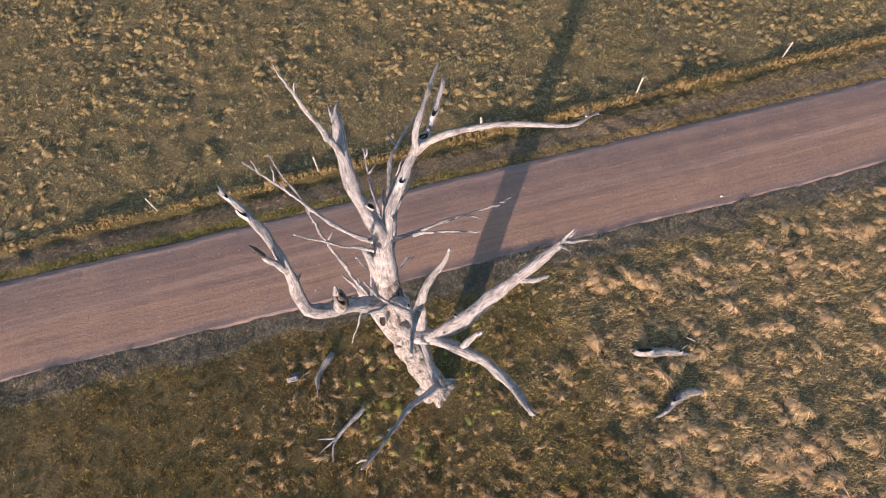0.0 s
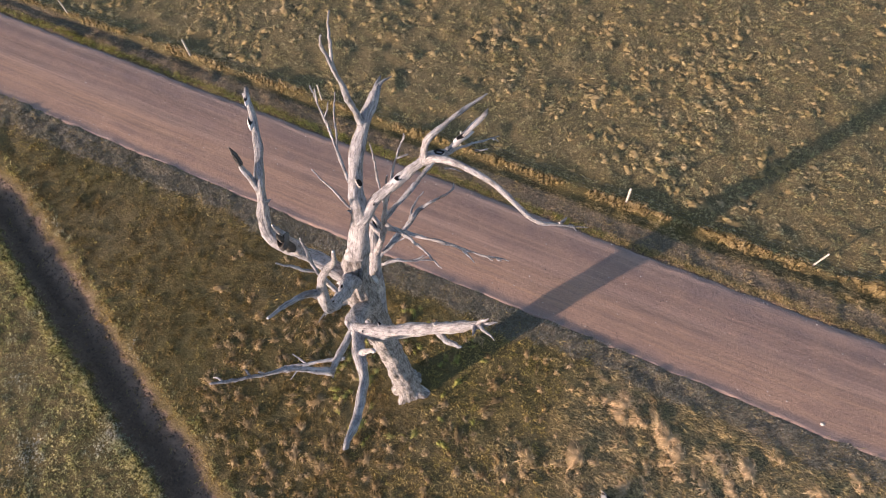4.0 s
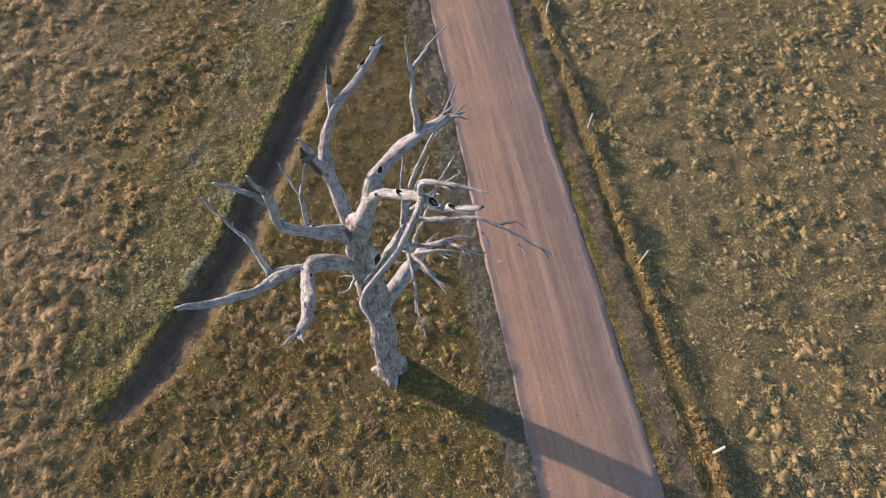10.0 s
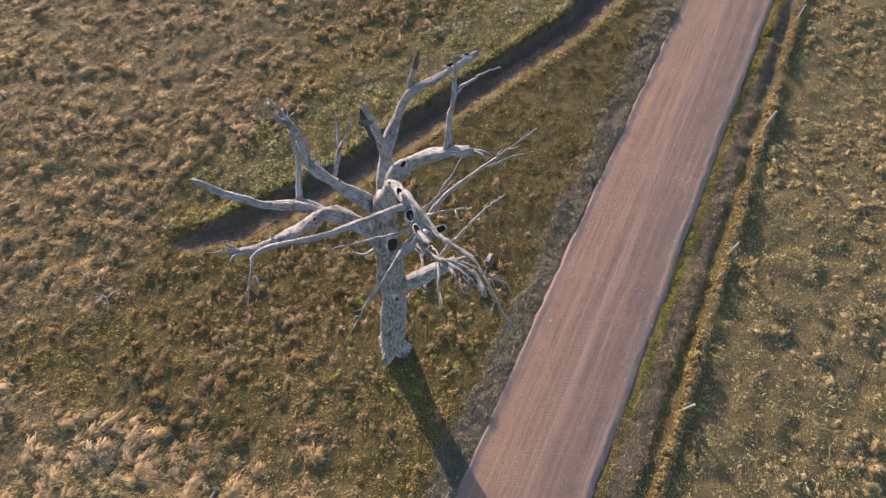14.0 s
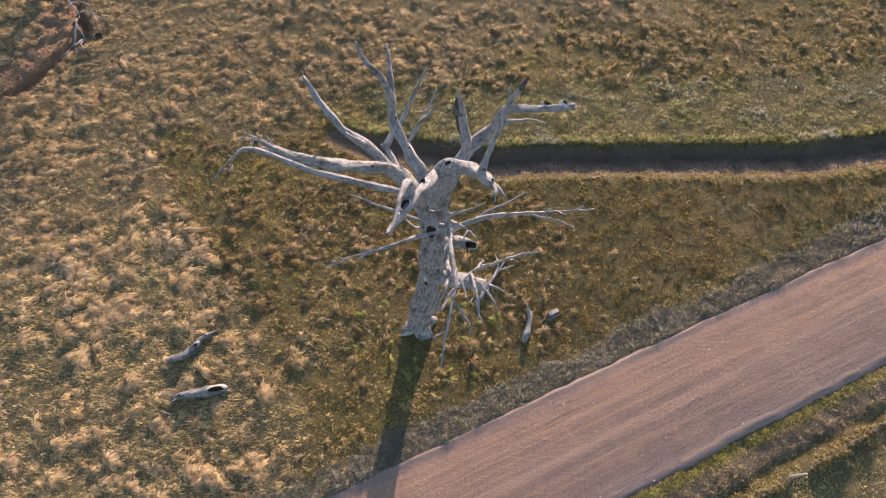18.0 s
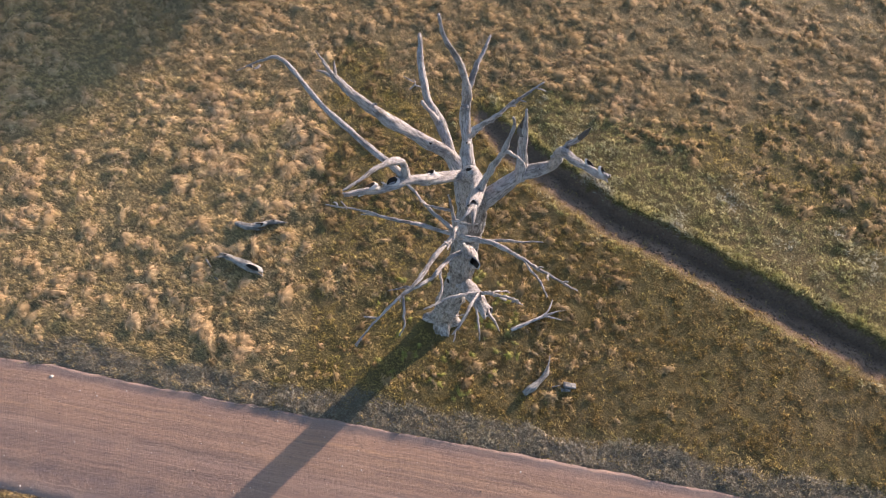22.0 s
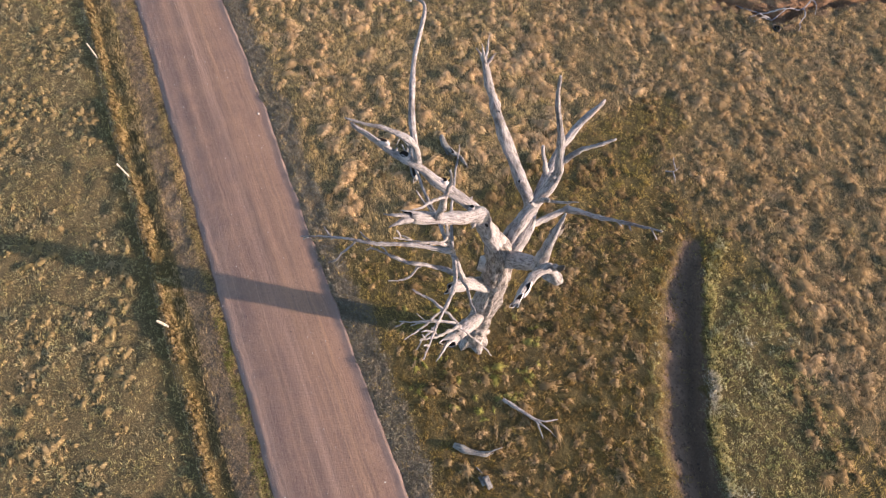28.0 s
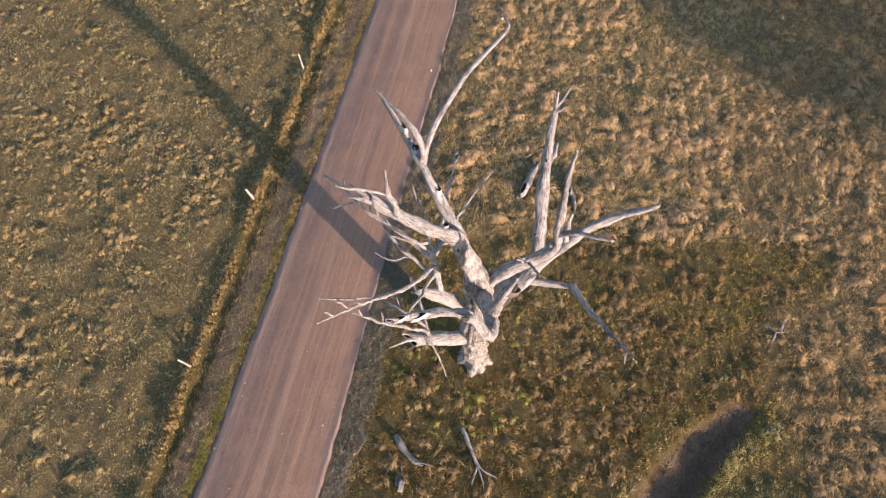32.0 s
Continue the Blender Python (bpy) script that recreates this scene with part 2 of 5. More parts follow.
def wood_material(name, pale, mid_tone, dark, bark=0.0):
    """Weathered bare wood: silvery, stained in patches, scaly along the grain, with thin dark cracks."""
    m, nt, b = material(name, 0.85)
    uv = nt.nodes.new("ShaderNodeUVMap")

    def along(stretch, scale, detail=6.0):
        """Noise drawn out along the limb."""
        mp = nt.nodes.new("ShaderNodeMapping")
        nt.links.new(uv.outputs[0], mp.inputs["Vector"])
        mp.inputs["Scale"].default_value = (1.0, stretch, 1.0)
        return noise_node(nt, mp.outputs[0], scale, detail, 0.75)

    grain, crack, scale_ = along(0.10, 26.0), along(0.06, 9.0), along(0.32, 11.0)
    stain = noise_node(nt, position(nt), 1.7, 6, 0.75)
    fleck = noise_node(nt, position(nt, 1, 1, 0.6), 21.0, 5, 0.75)
    c = ramp(nt, stain, (0.34, mid_tone), (0.50, pale), (0.68, tuple(min(1, v * 1.15) for v in pale)))
    c = mix(nt, ramp(nt, scale_, (0.36, (0.8, 0.8, 0.8)), (0.50, (0, 0, 0))), c, tuple(v * 0.8 for v in mid_tone))
    c = mix(nt, ramp(nt, scale_, (0.54, (0, 0, 0)), (0.66, (0.7, 0.7, 0.7))), c, tuple(min(1, v * 1.35) for v in pale))
    c = mix(nt, ramp(nt, grain, (0.36, (0.85, 0.85, 0.85)), (0.49, (0, 0, 0))), c, tuple(v * 1.4 for v in dark))
    c = mix(nt, ramp(nt, fleck, (0.54, (0, 0, 0)), (0.68, (0.6, 0.6, 0.6))), c, mid_tone)
    c = mix(nt, ramp(nt, crack, (0.33, (0.95, 0.95, 0.95)), (0.38, (0, 0, 0))), c, tuple(v * 0.4 for v in dark))
    height = maths(nt, "ADD", maths(nt, "ADD", grain, crack), maths(nt, "MULTIPLY", scale_, 1.2))
    if bark:
        furrow = along(0.22, 5.5)
        c = mix(nt, ramp(nt, furrow, (0.38, (bark, bark, bark)), (0.50, (0, 0, 0))), c, tuple(v * 1.8 for v in dark))
        height = maths(nt, "ADD", height, maths(nt, "MULTIPLY", furrow, 1.5))
    nt.links.new(c, b.inputs["Base Color"])
    bump(nt, b, height, 1.0, 0.07)
    return m


def plain_material(name, dark, light, scale, rough=0.85):
    m, nt, b = material(name, rough)
    nt.links.new(ramp(nt, noise_node(nt, position(nt), scale, 5, 0.65), (0.3, dark), (0.7, light)), b.inputs["Base Color"])
    return m


GROUND, ROAD = ground_material(), road_material()
WOOD = wood_material("weathered_wood", (0.390, 0.372, 0.388), (0.165, 0.154, 0.162), (0.036, 0.032, 0.034))
TRUNK_WOOD = wood_material("weathered_trunk_wood", (0.385, 0.358, 0.356), (0.150, 0.134, 0.130), (0.034, 0.029, 0.027), 0.9)
# near-black both for char and for the shade inside holes
HOLLOW = plain_material("charred_shaded_hollow", (0.012, 0.010, 0.009), (0.04, 0.03, 0.025), 8.0, 0.95)
LOG_WOOD = wood_material("fallen_grey_wood", (0.26, 0.252, 0.252), (0.11, 0.103, 0.101), (0.022, 0.020, 0.019))
POST_WOOD = wood_material("fence_post_wood", (0.45, 0.41, 0.36), (0.36, 0.32, 0.27), (0.15, 0.12, 0.10))
WIRE = plain_material("galvanised_wire", (0.20, 0.20, 0.20), (0.34, 0.34, 0.33), 3.0, 0.5)
STONE = plain_material("pale_stone", (0.30, 0.26, 0.23), (0.55, 0.50, 0.46), 6.0)
SOIL = plain_material("gully_soil", (0.06, 0.042, 0.032), (0.17, 0.115, 0.085), 7.0)
RED_SOIL = plain_material("red_soil", (0.11, 0.062, 0.040), (0.30, 0.175, 0.11), 5.0)
CHARRED = wood_material("charred_wood", (0.10, 0.09, 0.085), (0.05, 0.044, 0.042), (0.015, 0.013, 0.012))
CLOD = plain_material("dark_gravel", (0.06, 0.045, 0.038), (0.14, 0.10, 0.085), 6.0)
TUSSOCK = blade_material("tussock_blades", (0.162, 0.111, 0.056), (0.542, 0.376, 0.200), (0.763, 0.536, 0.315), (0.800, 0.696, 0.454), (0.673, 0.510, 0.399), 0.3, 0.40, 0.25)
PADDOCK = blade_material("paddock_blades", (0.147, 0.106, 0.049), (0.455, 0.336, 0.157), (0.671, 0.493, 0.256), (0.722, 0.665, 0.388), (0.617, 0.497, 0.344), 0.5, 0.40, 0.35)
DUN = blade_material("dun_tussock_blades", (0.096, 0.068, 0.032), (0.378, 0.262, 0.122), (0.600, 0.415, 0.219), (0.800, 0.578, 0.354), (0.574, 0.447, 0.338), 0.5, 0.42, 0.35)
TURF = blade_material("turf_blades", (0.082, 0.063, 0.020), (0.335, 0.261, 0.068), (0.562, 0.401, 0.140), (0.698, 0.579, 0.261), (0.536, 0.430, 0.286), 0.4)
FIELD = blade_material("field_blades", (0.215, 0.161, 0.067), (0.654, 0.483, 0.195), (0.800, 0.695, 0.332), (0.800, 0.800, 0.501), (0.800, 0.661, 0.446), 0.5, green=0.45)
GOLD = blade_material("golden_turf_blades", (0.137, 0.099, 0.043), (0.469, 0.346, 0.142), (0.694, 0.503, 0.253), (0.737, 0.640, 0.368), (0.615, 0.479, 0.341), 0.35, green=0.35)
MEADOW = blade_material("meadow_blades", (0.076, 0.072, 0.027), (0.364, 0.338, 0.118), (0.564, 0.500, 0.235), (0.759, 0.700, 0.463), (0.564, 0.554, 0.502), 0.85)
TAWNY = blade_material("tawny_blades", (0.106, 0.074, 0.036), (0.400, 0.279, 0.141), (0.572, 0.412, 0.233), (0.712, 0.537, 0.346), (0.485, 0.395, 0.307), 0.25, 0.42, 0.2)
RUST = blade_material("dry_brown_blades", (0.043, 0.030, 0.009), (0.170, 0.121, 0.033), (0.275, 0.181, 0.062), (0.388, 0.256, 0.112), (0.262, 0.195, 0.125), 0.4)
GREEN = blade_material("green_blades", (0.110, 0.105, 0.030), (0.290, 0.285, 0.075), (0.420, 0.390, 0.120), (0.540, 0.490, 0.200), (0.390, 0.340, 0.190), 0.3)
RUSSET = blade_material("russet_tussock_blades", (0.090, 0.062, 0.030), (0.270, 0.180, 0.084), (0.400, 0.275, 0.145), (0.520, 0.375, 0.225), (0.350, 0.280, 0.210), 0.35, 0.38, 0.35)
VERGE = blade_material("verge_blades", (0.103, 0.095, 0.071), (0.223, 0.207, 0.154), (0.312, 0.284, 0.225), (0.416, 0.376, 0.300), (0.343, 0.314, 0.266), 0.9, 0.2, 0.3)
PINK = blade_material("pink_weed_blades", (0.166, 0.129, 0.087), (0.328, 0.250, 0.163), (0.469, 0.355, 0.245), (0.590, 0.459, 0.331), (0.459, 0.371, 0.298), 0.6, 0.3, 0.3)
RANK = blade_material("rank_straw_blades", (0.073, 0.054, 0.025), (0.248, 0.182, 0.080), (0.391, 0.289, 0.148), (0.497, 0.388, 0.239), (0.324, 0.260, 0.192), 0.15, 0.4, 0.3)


# ---------------------------------------------------------------- lie of the land
def road_near(x):
    return 6.55 - 0.026 * x + 0.0002 * x * x - 0.25 * np.exp(-((x - 24) / 10) ** 2)


def road_far(x):
    return 12.05 - 0.028 * x + 0.0001 * x * x


GULLY = [(0.6, -15.2), (-0.6, -13.6), (-2.9, -11.5), (-5.6, -9.8), (-8.6, -7.7), (-12.6, -6.0), (-17.6, -3.6), (-26.2, 0.7), (-35.5, 3.6), (-60.0, 9.0)]
SCAR = [(10.5, -40.0), (11.8, -36.3), (12.5, -33.0), (12.2, -31.2), (13.4, -29.8), (14.7, -28.7), (16.2, -27.6), (18.2, -26.9), (20.0, -25.9), (22.7, -24.1), (27.0, -22.0)]


def along_line(line, x, y):
    """Distance to a line, signed (to its left positive), and how far along it the nearest place is."""
    best = np.full(np.shape(x), 1e9)
    side, run, walked = np.zeros(np.shape(x)), np.zeros(np.shape(x)), 0.0
    for (x0, y0), (x1, y1) in zip(line, line[1:]):
        dx, dy = x1 - x0, y1 - y0
        long = math.hypot(dx, dy)
        f = np.clip(((x - x0) * dx + (y - y0) * dy) / long**2, 0, 1)
        d = np.hypot(x - x0 - f * dx, y - y0 - f * dy)
        s = np.sign((x - x0) * -dy + (y - y0) * dx)
        near = d < best
        best, side, run = np.where(near, d, best), np.where(near, s, side), np.where(near, walked + f * long, run)
        walked += long
    return best * np.where(side == 0, 1, side), run


def waves(x, y, scale, seed):
    """Cheap smooth unevenness between about -1 and 1."""
    r = np.random.RandomState(seed)
    total = 0
    for k in range(6):
        a, f, p = r.uniform(0, 6.283), scale * r.uniform(0.6, 1.7), r.uniform(0, 6.283)
        total = total + np.sin((x * math.cos(a) + y * math.sin(a)) * f + p + 1.3 * np.sin((x * math.sin(a) - y * math.cos(a)) * f * 0.6))
    return total / 6 * 1.6


TABLE = np.random.RandomState(77).uniform(-1, 1, (256, 256))


def lumps(x, y, size, shift=0):
    """Value noise between -1 and 1 with bumps of about the given size."""
    u, v = np.asarray(x) / size + 13.7 * shift, np.asarray(y) / size + 7.3 * shift
    i, j = np.floor(u).astype(int), np.floor(v).astype(int)
    f, h = u - i, v - j
    f, h = f * f * (3 - 2 * f), h * h * (3 - 2 * h)
    i0, i1, j0, j1 = i % 256, (i + 1) % 256, j % 256, (j + 1) % 256
    return (TABLE[i0, j0] * (1 - f) + TABLE[i1, j0] * f) * (1 - h) + (TABLE[i0, j1] * (1 - f) + TABLE[i1, j1] * f) * h


def smooth(a, b, v):
    t = np.clip((v - a) / (b - a), 0, 1)
    return t * t * (3 - 2 * t)


def dryness(x, y):
    """Above nought where the paddock is dry and straw coloured: its east side and its far south."""
    return np.maximum(x + 0.12 * y - 7.2, -17.0 - y - 0.1 * x) + 2.5 * lumps(x, y, 3.5, 18)


def on_verge(x, y):
    """How far dead grey weeds take the place of grass: a band before the road and a strip beyond it."""
    near = road_near(x) - y + 0.45 * lumps(x, y, 2.5, 35) + 0.35 * lumps(x, y, 0.8, 36)
    far = y - road_far(x) + 0.12 * lumps(x, y, 1.2, 45)
    return np.maximum((1 - smooth(1.6, 2.2, near)) * smooth(-0.6, -0.2, near), smooth(0.45, 0.65, far) * (1 - smooth(1.5, 1.7, far)))


def land(x, y):
    """Height of the ground, and how bare and how red it is."""
    x, y = np.asarray(x, float), np.asarray(y, float)
    z = 0.07 * waves(x, y, 0.35, 3) + 0.03 * waves(x, y, 1.5, 4)
    hummock = 0.11 * lumps(x, y, 0.85, 1) + 0.07 * lumps(x, y, 0.5, 2)
    z = z + hummock * (0.55 + 0.45 * lumps(x, y, 9.0, 3))
    g, run = along_line(GULLY, x, y)
    g = g / (0.45 + 0.55 * smooth(0.0, 6.0, run))
    g = g + 0.08 * waves(x, y, 0.5, 5) + 0.10 * lumps(x, y, 1.1, 4) + 0.15 * lumps(x, y, 0.42, 5)
    deep = smooth(0.0, 9.0, run) * 0.34 + 0.28 * smooth(0.0, 3.5, run)
    # a floor that rises a little to a crumbling north edge, and a steep south bank
    floor = 1.0 + 0.35 * smooth(0.0, 0.5, g) * (1 - smooth(0.8, 1.0, g)) - 0.55 * smooth(-0.5, 1.0, -g) - 0.45 * smooth(0.95, 1.4, -g)
    cut = floor * (1 - smooth(0.90, 1.25, g))
    z = z - deep * cut * (1 + 0.10 * lumps(x, y, 0.5, 6))
    bare = np.clip(np.where(g > 0, 1 - smooth(0.95, 1.25, g), 1 - smooth(0.62, 1.0, -g)) * smooth(0.3, 2.0, run), 0, 1)
    rim = np.exp(-((g + 0.85) / 0.20) ** 2) * smooth(0.3, 2.0, run)
    s, srun = along_line(SCAR, x, y)
    s = s + 0.22 * lumps(x, y, 1.4, 7) + 0.14 * lumps(x, y, 0.5, 8)
    fade = 1 - 0.75 * smooth(15.0, 20.0, srun)
    z = z - 0.62 * fade * (1 - smooth(0.15, 0.55, np.abs(s))) + 0.20 * lumps(x, y, 0.6, 11) * fade * (1 - smooth(1.2, 3.2, np.abs(s + 1.0)))
    bank = (1 - smooth(0.7, 2.6, np.abs(s + 1.1) + 0.9 * lumps(x, y, 0.9, 12) + 0.5 * lumps(x, y, 2.2, 10))) * fade
    red = np.maximum(0.75 * bare * smooth(-0.5, 0.4, -g), 0.9 * np.maximum(bank, 1 - smooth(0.35, 0.75, np.abs(s))) * fade)
    red = np.maximum(red, 0.4 * rim)
    near, far = road_near(x), road_far(x)
    on_road = smooth(near - 0.5, near + 0.25, y) * (1 - smooth(far - 0.25, far + 0.6, y))
    z = z * (1 - on_road) + on_road * -0.05
    # a low windrow on the near side, a drain before the fence
    z = z + 0.05 * np.exp(-((y - near + 0.45) / 0.32) ** 2)
    ditch, fence_bank = y - 13.90 + 0.007 * x + 0.10 * lumps(x, y, 1.5, 15), y - 14.72 + 0.009 * x
    z = z - 0.12 * smooth(-0.25, 0.20, ditch) * (1 - smooth(0.45, 0.75, ditch)) + 0.06 * np.exp(-((fence_bank / 0.34) ** 2)) - 0.06 * smooth(0.3, 0.6, fence_bank) * (1 - smooth(0.8, 3.0, fence_bank))
    # a little mound round the foot of the tree
    z = z * (1 - 0.8 * np.exp(-(x * x + y * y) / 9.0)) + 0.06 * np.exp(-(x * x + y * y) / 3.0)
    bare = np.maximum(bare, on_road)
    return z, bare, red


def spread(inner, step, outer):
    """Grid lines: even within +-inner, then growing out to +-outer."""
    mid = np.arange(-inner, inner + step / 2, step)
    far, d, at = [], step, inner
    while at < outer:
        d *= 1.22
        at += d
        far.append(at)
    far = np.array(far)
    return np.concatenate([-far[::-1], mid, far])


gx, gy = spread(42, 0.30, 1500), spread(44, 0.30, 1500)
X, Y = np.meshgrid(gx, gy, indexing="ij")
Z, BARE, RED = land(X, Y)
DRY = np.where(Y < 7, smooth(-2.0, 3.0, dryness(X, Y)), 0.75 * smooth(14.9, 16.5, Y))
VERGE_COVER = on_verge(X, Y)
flat = np.hypot(X, Y) > 150
Z = np.where(flat, 0.0, Z)
nx, ny = X.shape
ij = (np.arange(nx - 1)[:, None] * ny + np.arange(ny - 1)[None, :]).ravel()
quads = np.stack([ij, ij + ny, ij + ny + 1, ij + 1], 1)
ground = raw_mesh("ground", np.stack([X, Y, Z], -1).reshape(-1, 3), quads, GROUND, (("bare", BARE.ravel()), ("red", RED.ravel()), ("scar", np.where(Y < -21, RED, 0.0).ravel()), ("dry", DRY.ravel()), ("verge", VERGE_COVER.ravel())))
ground.data.polygons.foreach_set("use_smooth", [True] * len(ground.data.polygons))
tagged(ground, "dry grassland soil cut by a bare eroded gully", "ground", kind="structure")

# the road: a low-crowned strip of graded gravel with ragged edges
rx = np.concatenate([-np.geomspace(46, 1400, 40)[::-1], np.arange(-45, 45.1, 0.3), np.geomspace(46, 1400, 40)])
rv = np.linspace(0, 1, 61)
RX, RV = np.meshgrid(rx, rv, indexing="ij")
n0 = road_near(np.clip(RX, -60, 60)) - 0.40 + 0.04 * waves(RX, 0 * RX, 1.3, 8) + 0.04 * waves(RX, 0 * RX, 4.0, 18)
n1 = road_far(np.clip(RX, -60, 60)) + 0.04 * waves(RX, 0 * RX + 9, 1.2, 9) + 0.04 * waves(RX, 0 * RX, 4.5, 19)
RY = n0 + (n1 - n0) * RV
RZ = 0.02 + 0.10 * (1 - (2 * RV - 1) ** 2) + 0.012 * waves(RX * 0.2, RY * 3, 1.5, 10)
RZ = RZ + (0.025 + 0.02 * lumps(RX, RY * 0, 0.6, 20)) * np.exp(-((RV - 0.945) / 0.014) ** 2) + 0.004 * lumps(RX, RY, 0.35, 14)
RZ = RZ + (0.05 + 0.03 * lumps(RX, RY * 0, 1.7, 21)) * (1 - smooth(0.0, 0.09, RV))
RZ[:, 0] -= 0.12
RZ[:, -1] -= 0.035
mx, my = RX.shape
ij = (np.arange(mx - 1)[:, None] * my + np.arange(my - 1)[None, :]).ravel()
edge = np.clip(np.maximum(1.25 - RV / 0.075, (RV - 0.86) / 0.14), 0, 1) * (1 + 0.4 * lumps(RX, RY, 0.5, 13))
road = raw_mesh("road", np.stack([RX, RY, RZ], -1).reshape(-1, 3), np.stack([ij, ij + my, ij + my + 1, ij + 1], 1), ROAD, (("edge", edge.ravel()), ("across", RV.ravel())))
road.data.polygons.foreach_set("use_smooth", [True] * len(road.data.polygons))
tagged(road, "graded reddish brown gravel road with wheel tracks", "road", kind="structure")


# ---------------------------------------------------------------- wood
def curve_points(points, step):
    """Catmull-Rom through points of x, y, z, radius."""
    p = np.array(points, float)
    p = np.vstack([2 * p[0] - p[1], p, 2 * p[-1] - p[-2]])
    p[0, 3], p[-1, 3] = p[1, 3], p[-2, 3]
    out = []
    for k in range(1, len(p) - 2):
        a, b, c, d = p[k - 1 : k + 3]
        n = max(2, int(np.linalg.norm((c - b)[:3]) / step))
        for t in np.arange(n) / n:
            q = 0.5 * (2 * b + (c - a) * t + (2 * a - 5 * b + 4 * c - d) * t * t + (3 * b - a - 3 * c + d) * t**3)
            q[3] = b[3] + (c[3] - b[3]) * t
            out.append(q)
    out.append(p[-2])
    return np.array(out)


def limb(name, points, wood, parent=None, label="", sides=12, hollow=0.0, lump=0.10, flare=0.0, seed=0, crook=0.0, girth=1.0, ridge=0.0):
    """A tapering limb swept along points of x, y, z, radius, lumpy and a little crooked; hollow: depth of a hollow end,
    its inside coloured near-black for char and shade.
    """
    rnd = np.random.RandomState(seed + 11)
    if name in ("branch", "twig") and max(q[3] for q in points) < 0.12:
        # thin dead branches: knobbly, crooked, tapering late
        points = [(q[0], q[1], q[2], 0.012 + q[3] * 1.30) for q in points]
        crook, lump = crook * 1.6, 0.18
    step = max(0.08, min(0.20, float(np.mean([q[3] for q in points])) * 0.9))
    c = curve_points(points, step)
    c[:, 3] *= girth
    if crook:
        n = len(c)
        w = np.linspace(0, 1, n)[:, None]
        bend = np.cumsum(rnd.normal(0, 1, (n, 3)), 0)
        bend = bend - bend[:1] - w * (bend[-1:] - bend[:1])
        c[:, :3] += bend * crook * min(1.0, math.sqrt(10 / n))
    tang = np.gradient(c[:, :3], axis=0)
    tang /= np.linalg.norm(tang, axis=1)[:, None] + 1e-9
    side = np.cross(tang[0], (0.31, 0.87, 0.12))
    side /= np.linalg.norm(side)
    bm = bmesh.new()
    uvl = bm.loops.layers.uv.new("UVMap")
    rings, run, runs, phase = [], 0.0, [], rnd.uniform(0, 6.28, 5)
    for k, (q, t) in enumerate(zip(c, tang)):
        side = side - t * side.dot(t)
        side /= np.linalg.norm(side)
        up = np.cross(t, side)
        if k:
            run += float(np.linalg.norm(c[k, :3] - c[k - 1, :3]))
        runs.append(run)
        ring = []
        for j in range(sides):
            a = 6.28318 * j / sides
            r = q[3] * (1 + lump * (math.sin(2 * a + phase[0] + run * 1.7 / (q[3] * 6 + 0.3)) * 0.6 + math.sin(3 * a + phase[1] - run * 2.3) * 0.45 + math.sin(5 * a + phase[2] + run * 3.1) * 0.3))
            r *= 1 + lump * 0.6 * math.sin(run * 4.1 / (q[3] * 5 + 0.4) + phase[3])
            d = side * math.cos(a) + up * math.sin(a)
            r *= 1 + lump * 1.2 * noise.noise(Vector(q[:3] * 1.7 + d * 1.3)) + lump * 0.8 * noise.noise(Vector(q[:3] * 4.0 + d * 2.4))
            if ridge:
                r *= 1 + ridge * noise.noise(Vector(d * 3.6 + q[:3] * (0.5, 0.5, 0.45))) + ridge * 0.6 * noise.noise(Vector(d * 8.0 + q[:3] * (0.9, 0.9, 1.1)))
            if flare:
                low = max(0.0, 1 - (q[2] + 0.25) / 1.35)
                r *= 1 + flare * low * low * (1 + 0.5 * math.sin(4 * a + phase[4]) + 0.35 * math.sin(7 * a + phase[0]))
            ring.append(bm.verts.new(q[:3] + side * (math.cos(a) * r) + up * (math.sin(a) * r)))
        rings.append(ring)
    round_ = 6.28 * float(np.mean(c[:, 3]))
    for k in range(len(rings) - 1):
        for j in range(sides):
            i = (j + 1) % sides
            f = bm.faces.new((rings[k][j], rings[k][i], rings[k + 1][i], rings[k + 1][j]))
            for loop, (u, v) in zip(f.loops, ((j, k), (j + 1, k), (j + 1, k + 1), (j, k + 1))):
                loop[uvl].uv = (u / sides * round_ + seed * 0.37, runs[v] + seed * 1.7)
    bm.faces.new(rings[0][::-1])
    end, t, r = Vector(c[-1, :3]), Vector(tang[-1]), c[-1, 3]
    if hollow:
        jag = [v.co.copy() for v in rings[-1]]
        # an oblique, splintered mouth: one lip runs out, the other is torn back
        tear = [r * (1.2 * math.sin(6.28318 * j / sides + phase[3]) + 0.35 * math.sin(18.85 * j / sides + phase[1]) + rnd.uniform(-0.3, 0.4)) for j in range(sides)]
        for v, pull in zip(rings[-1], tear):
            v.co += t * pull
        inner = [bm.verts.new(end + (v - end) * 0.80 + t * (pull * 0.9 - r * 0.12)) for v, pull in zip(jag, tear)]
        deep = [bm.verts.new(end + (v - end) * 0.52 - t * hollow) for v in jag]
        for a, b, index in ((rings[-1], inner, 0), (inner, deep, 1)):
            for j in range(sides):
                i = (j + 1) % sides
                bm.faces.new((a[j], a[i], b[i], b[j])).material_index = index
        bm.faces.new(deep).material_index = 1
    else:
        tip = bm.verts.new(end + t * r * 1.2)
        for j in range(sides):
            bm.faces.new((rings[-1][j], rings[-1][(j + 1) % sides], tip))
    ob = part(name, bm, wood, parent, label)
    if hollow:
        ob.data.materials.append(HOLLOW)
    return ob


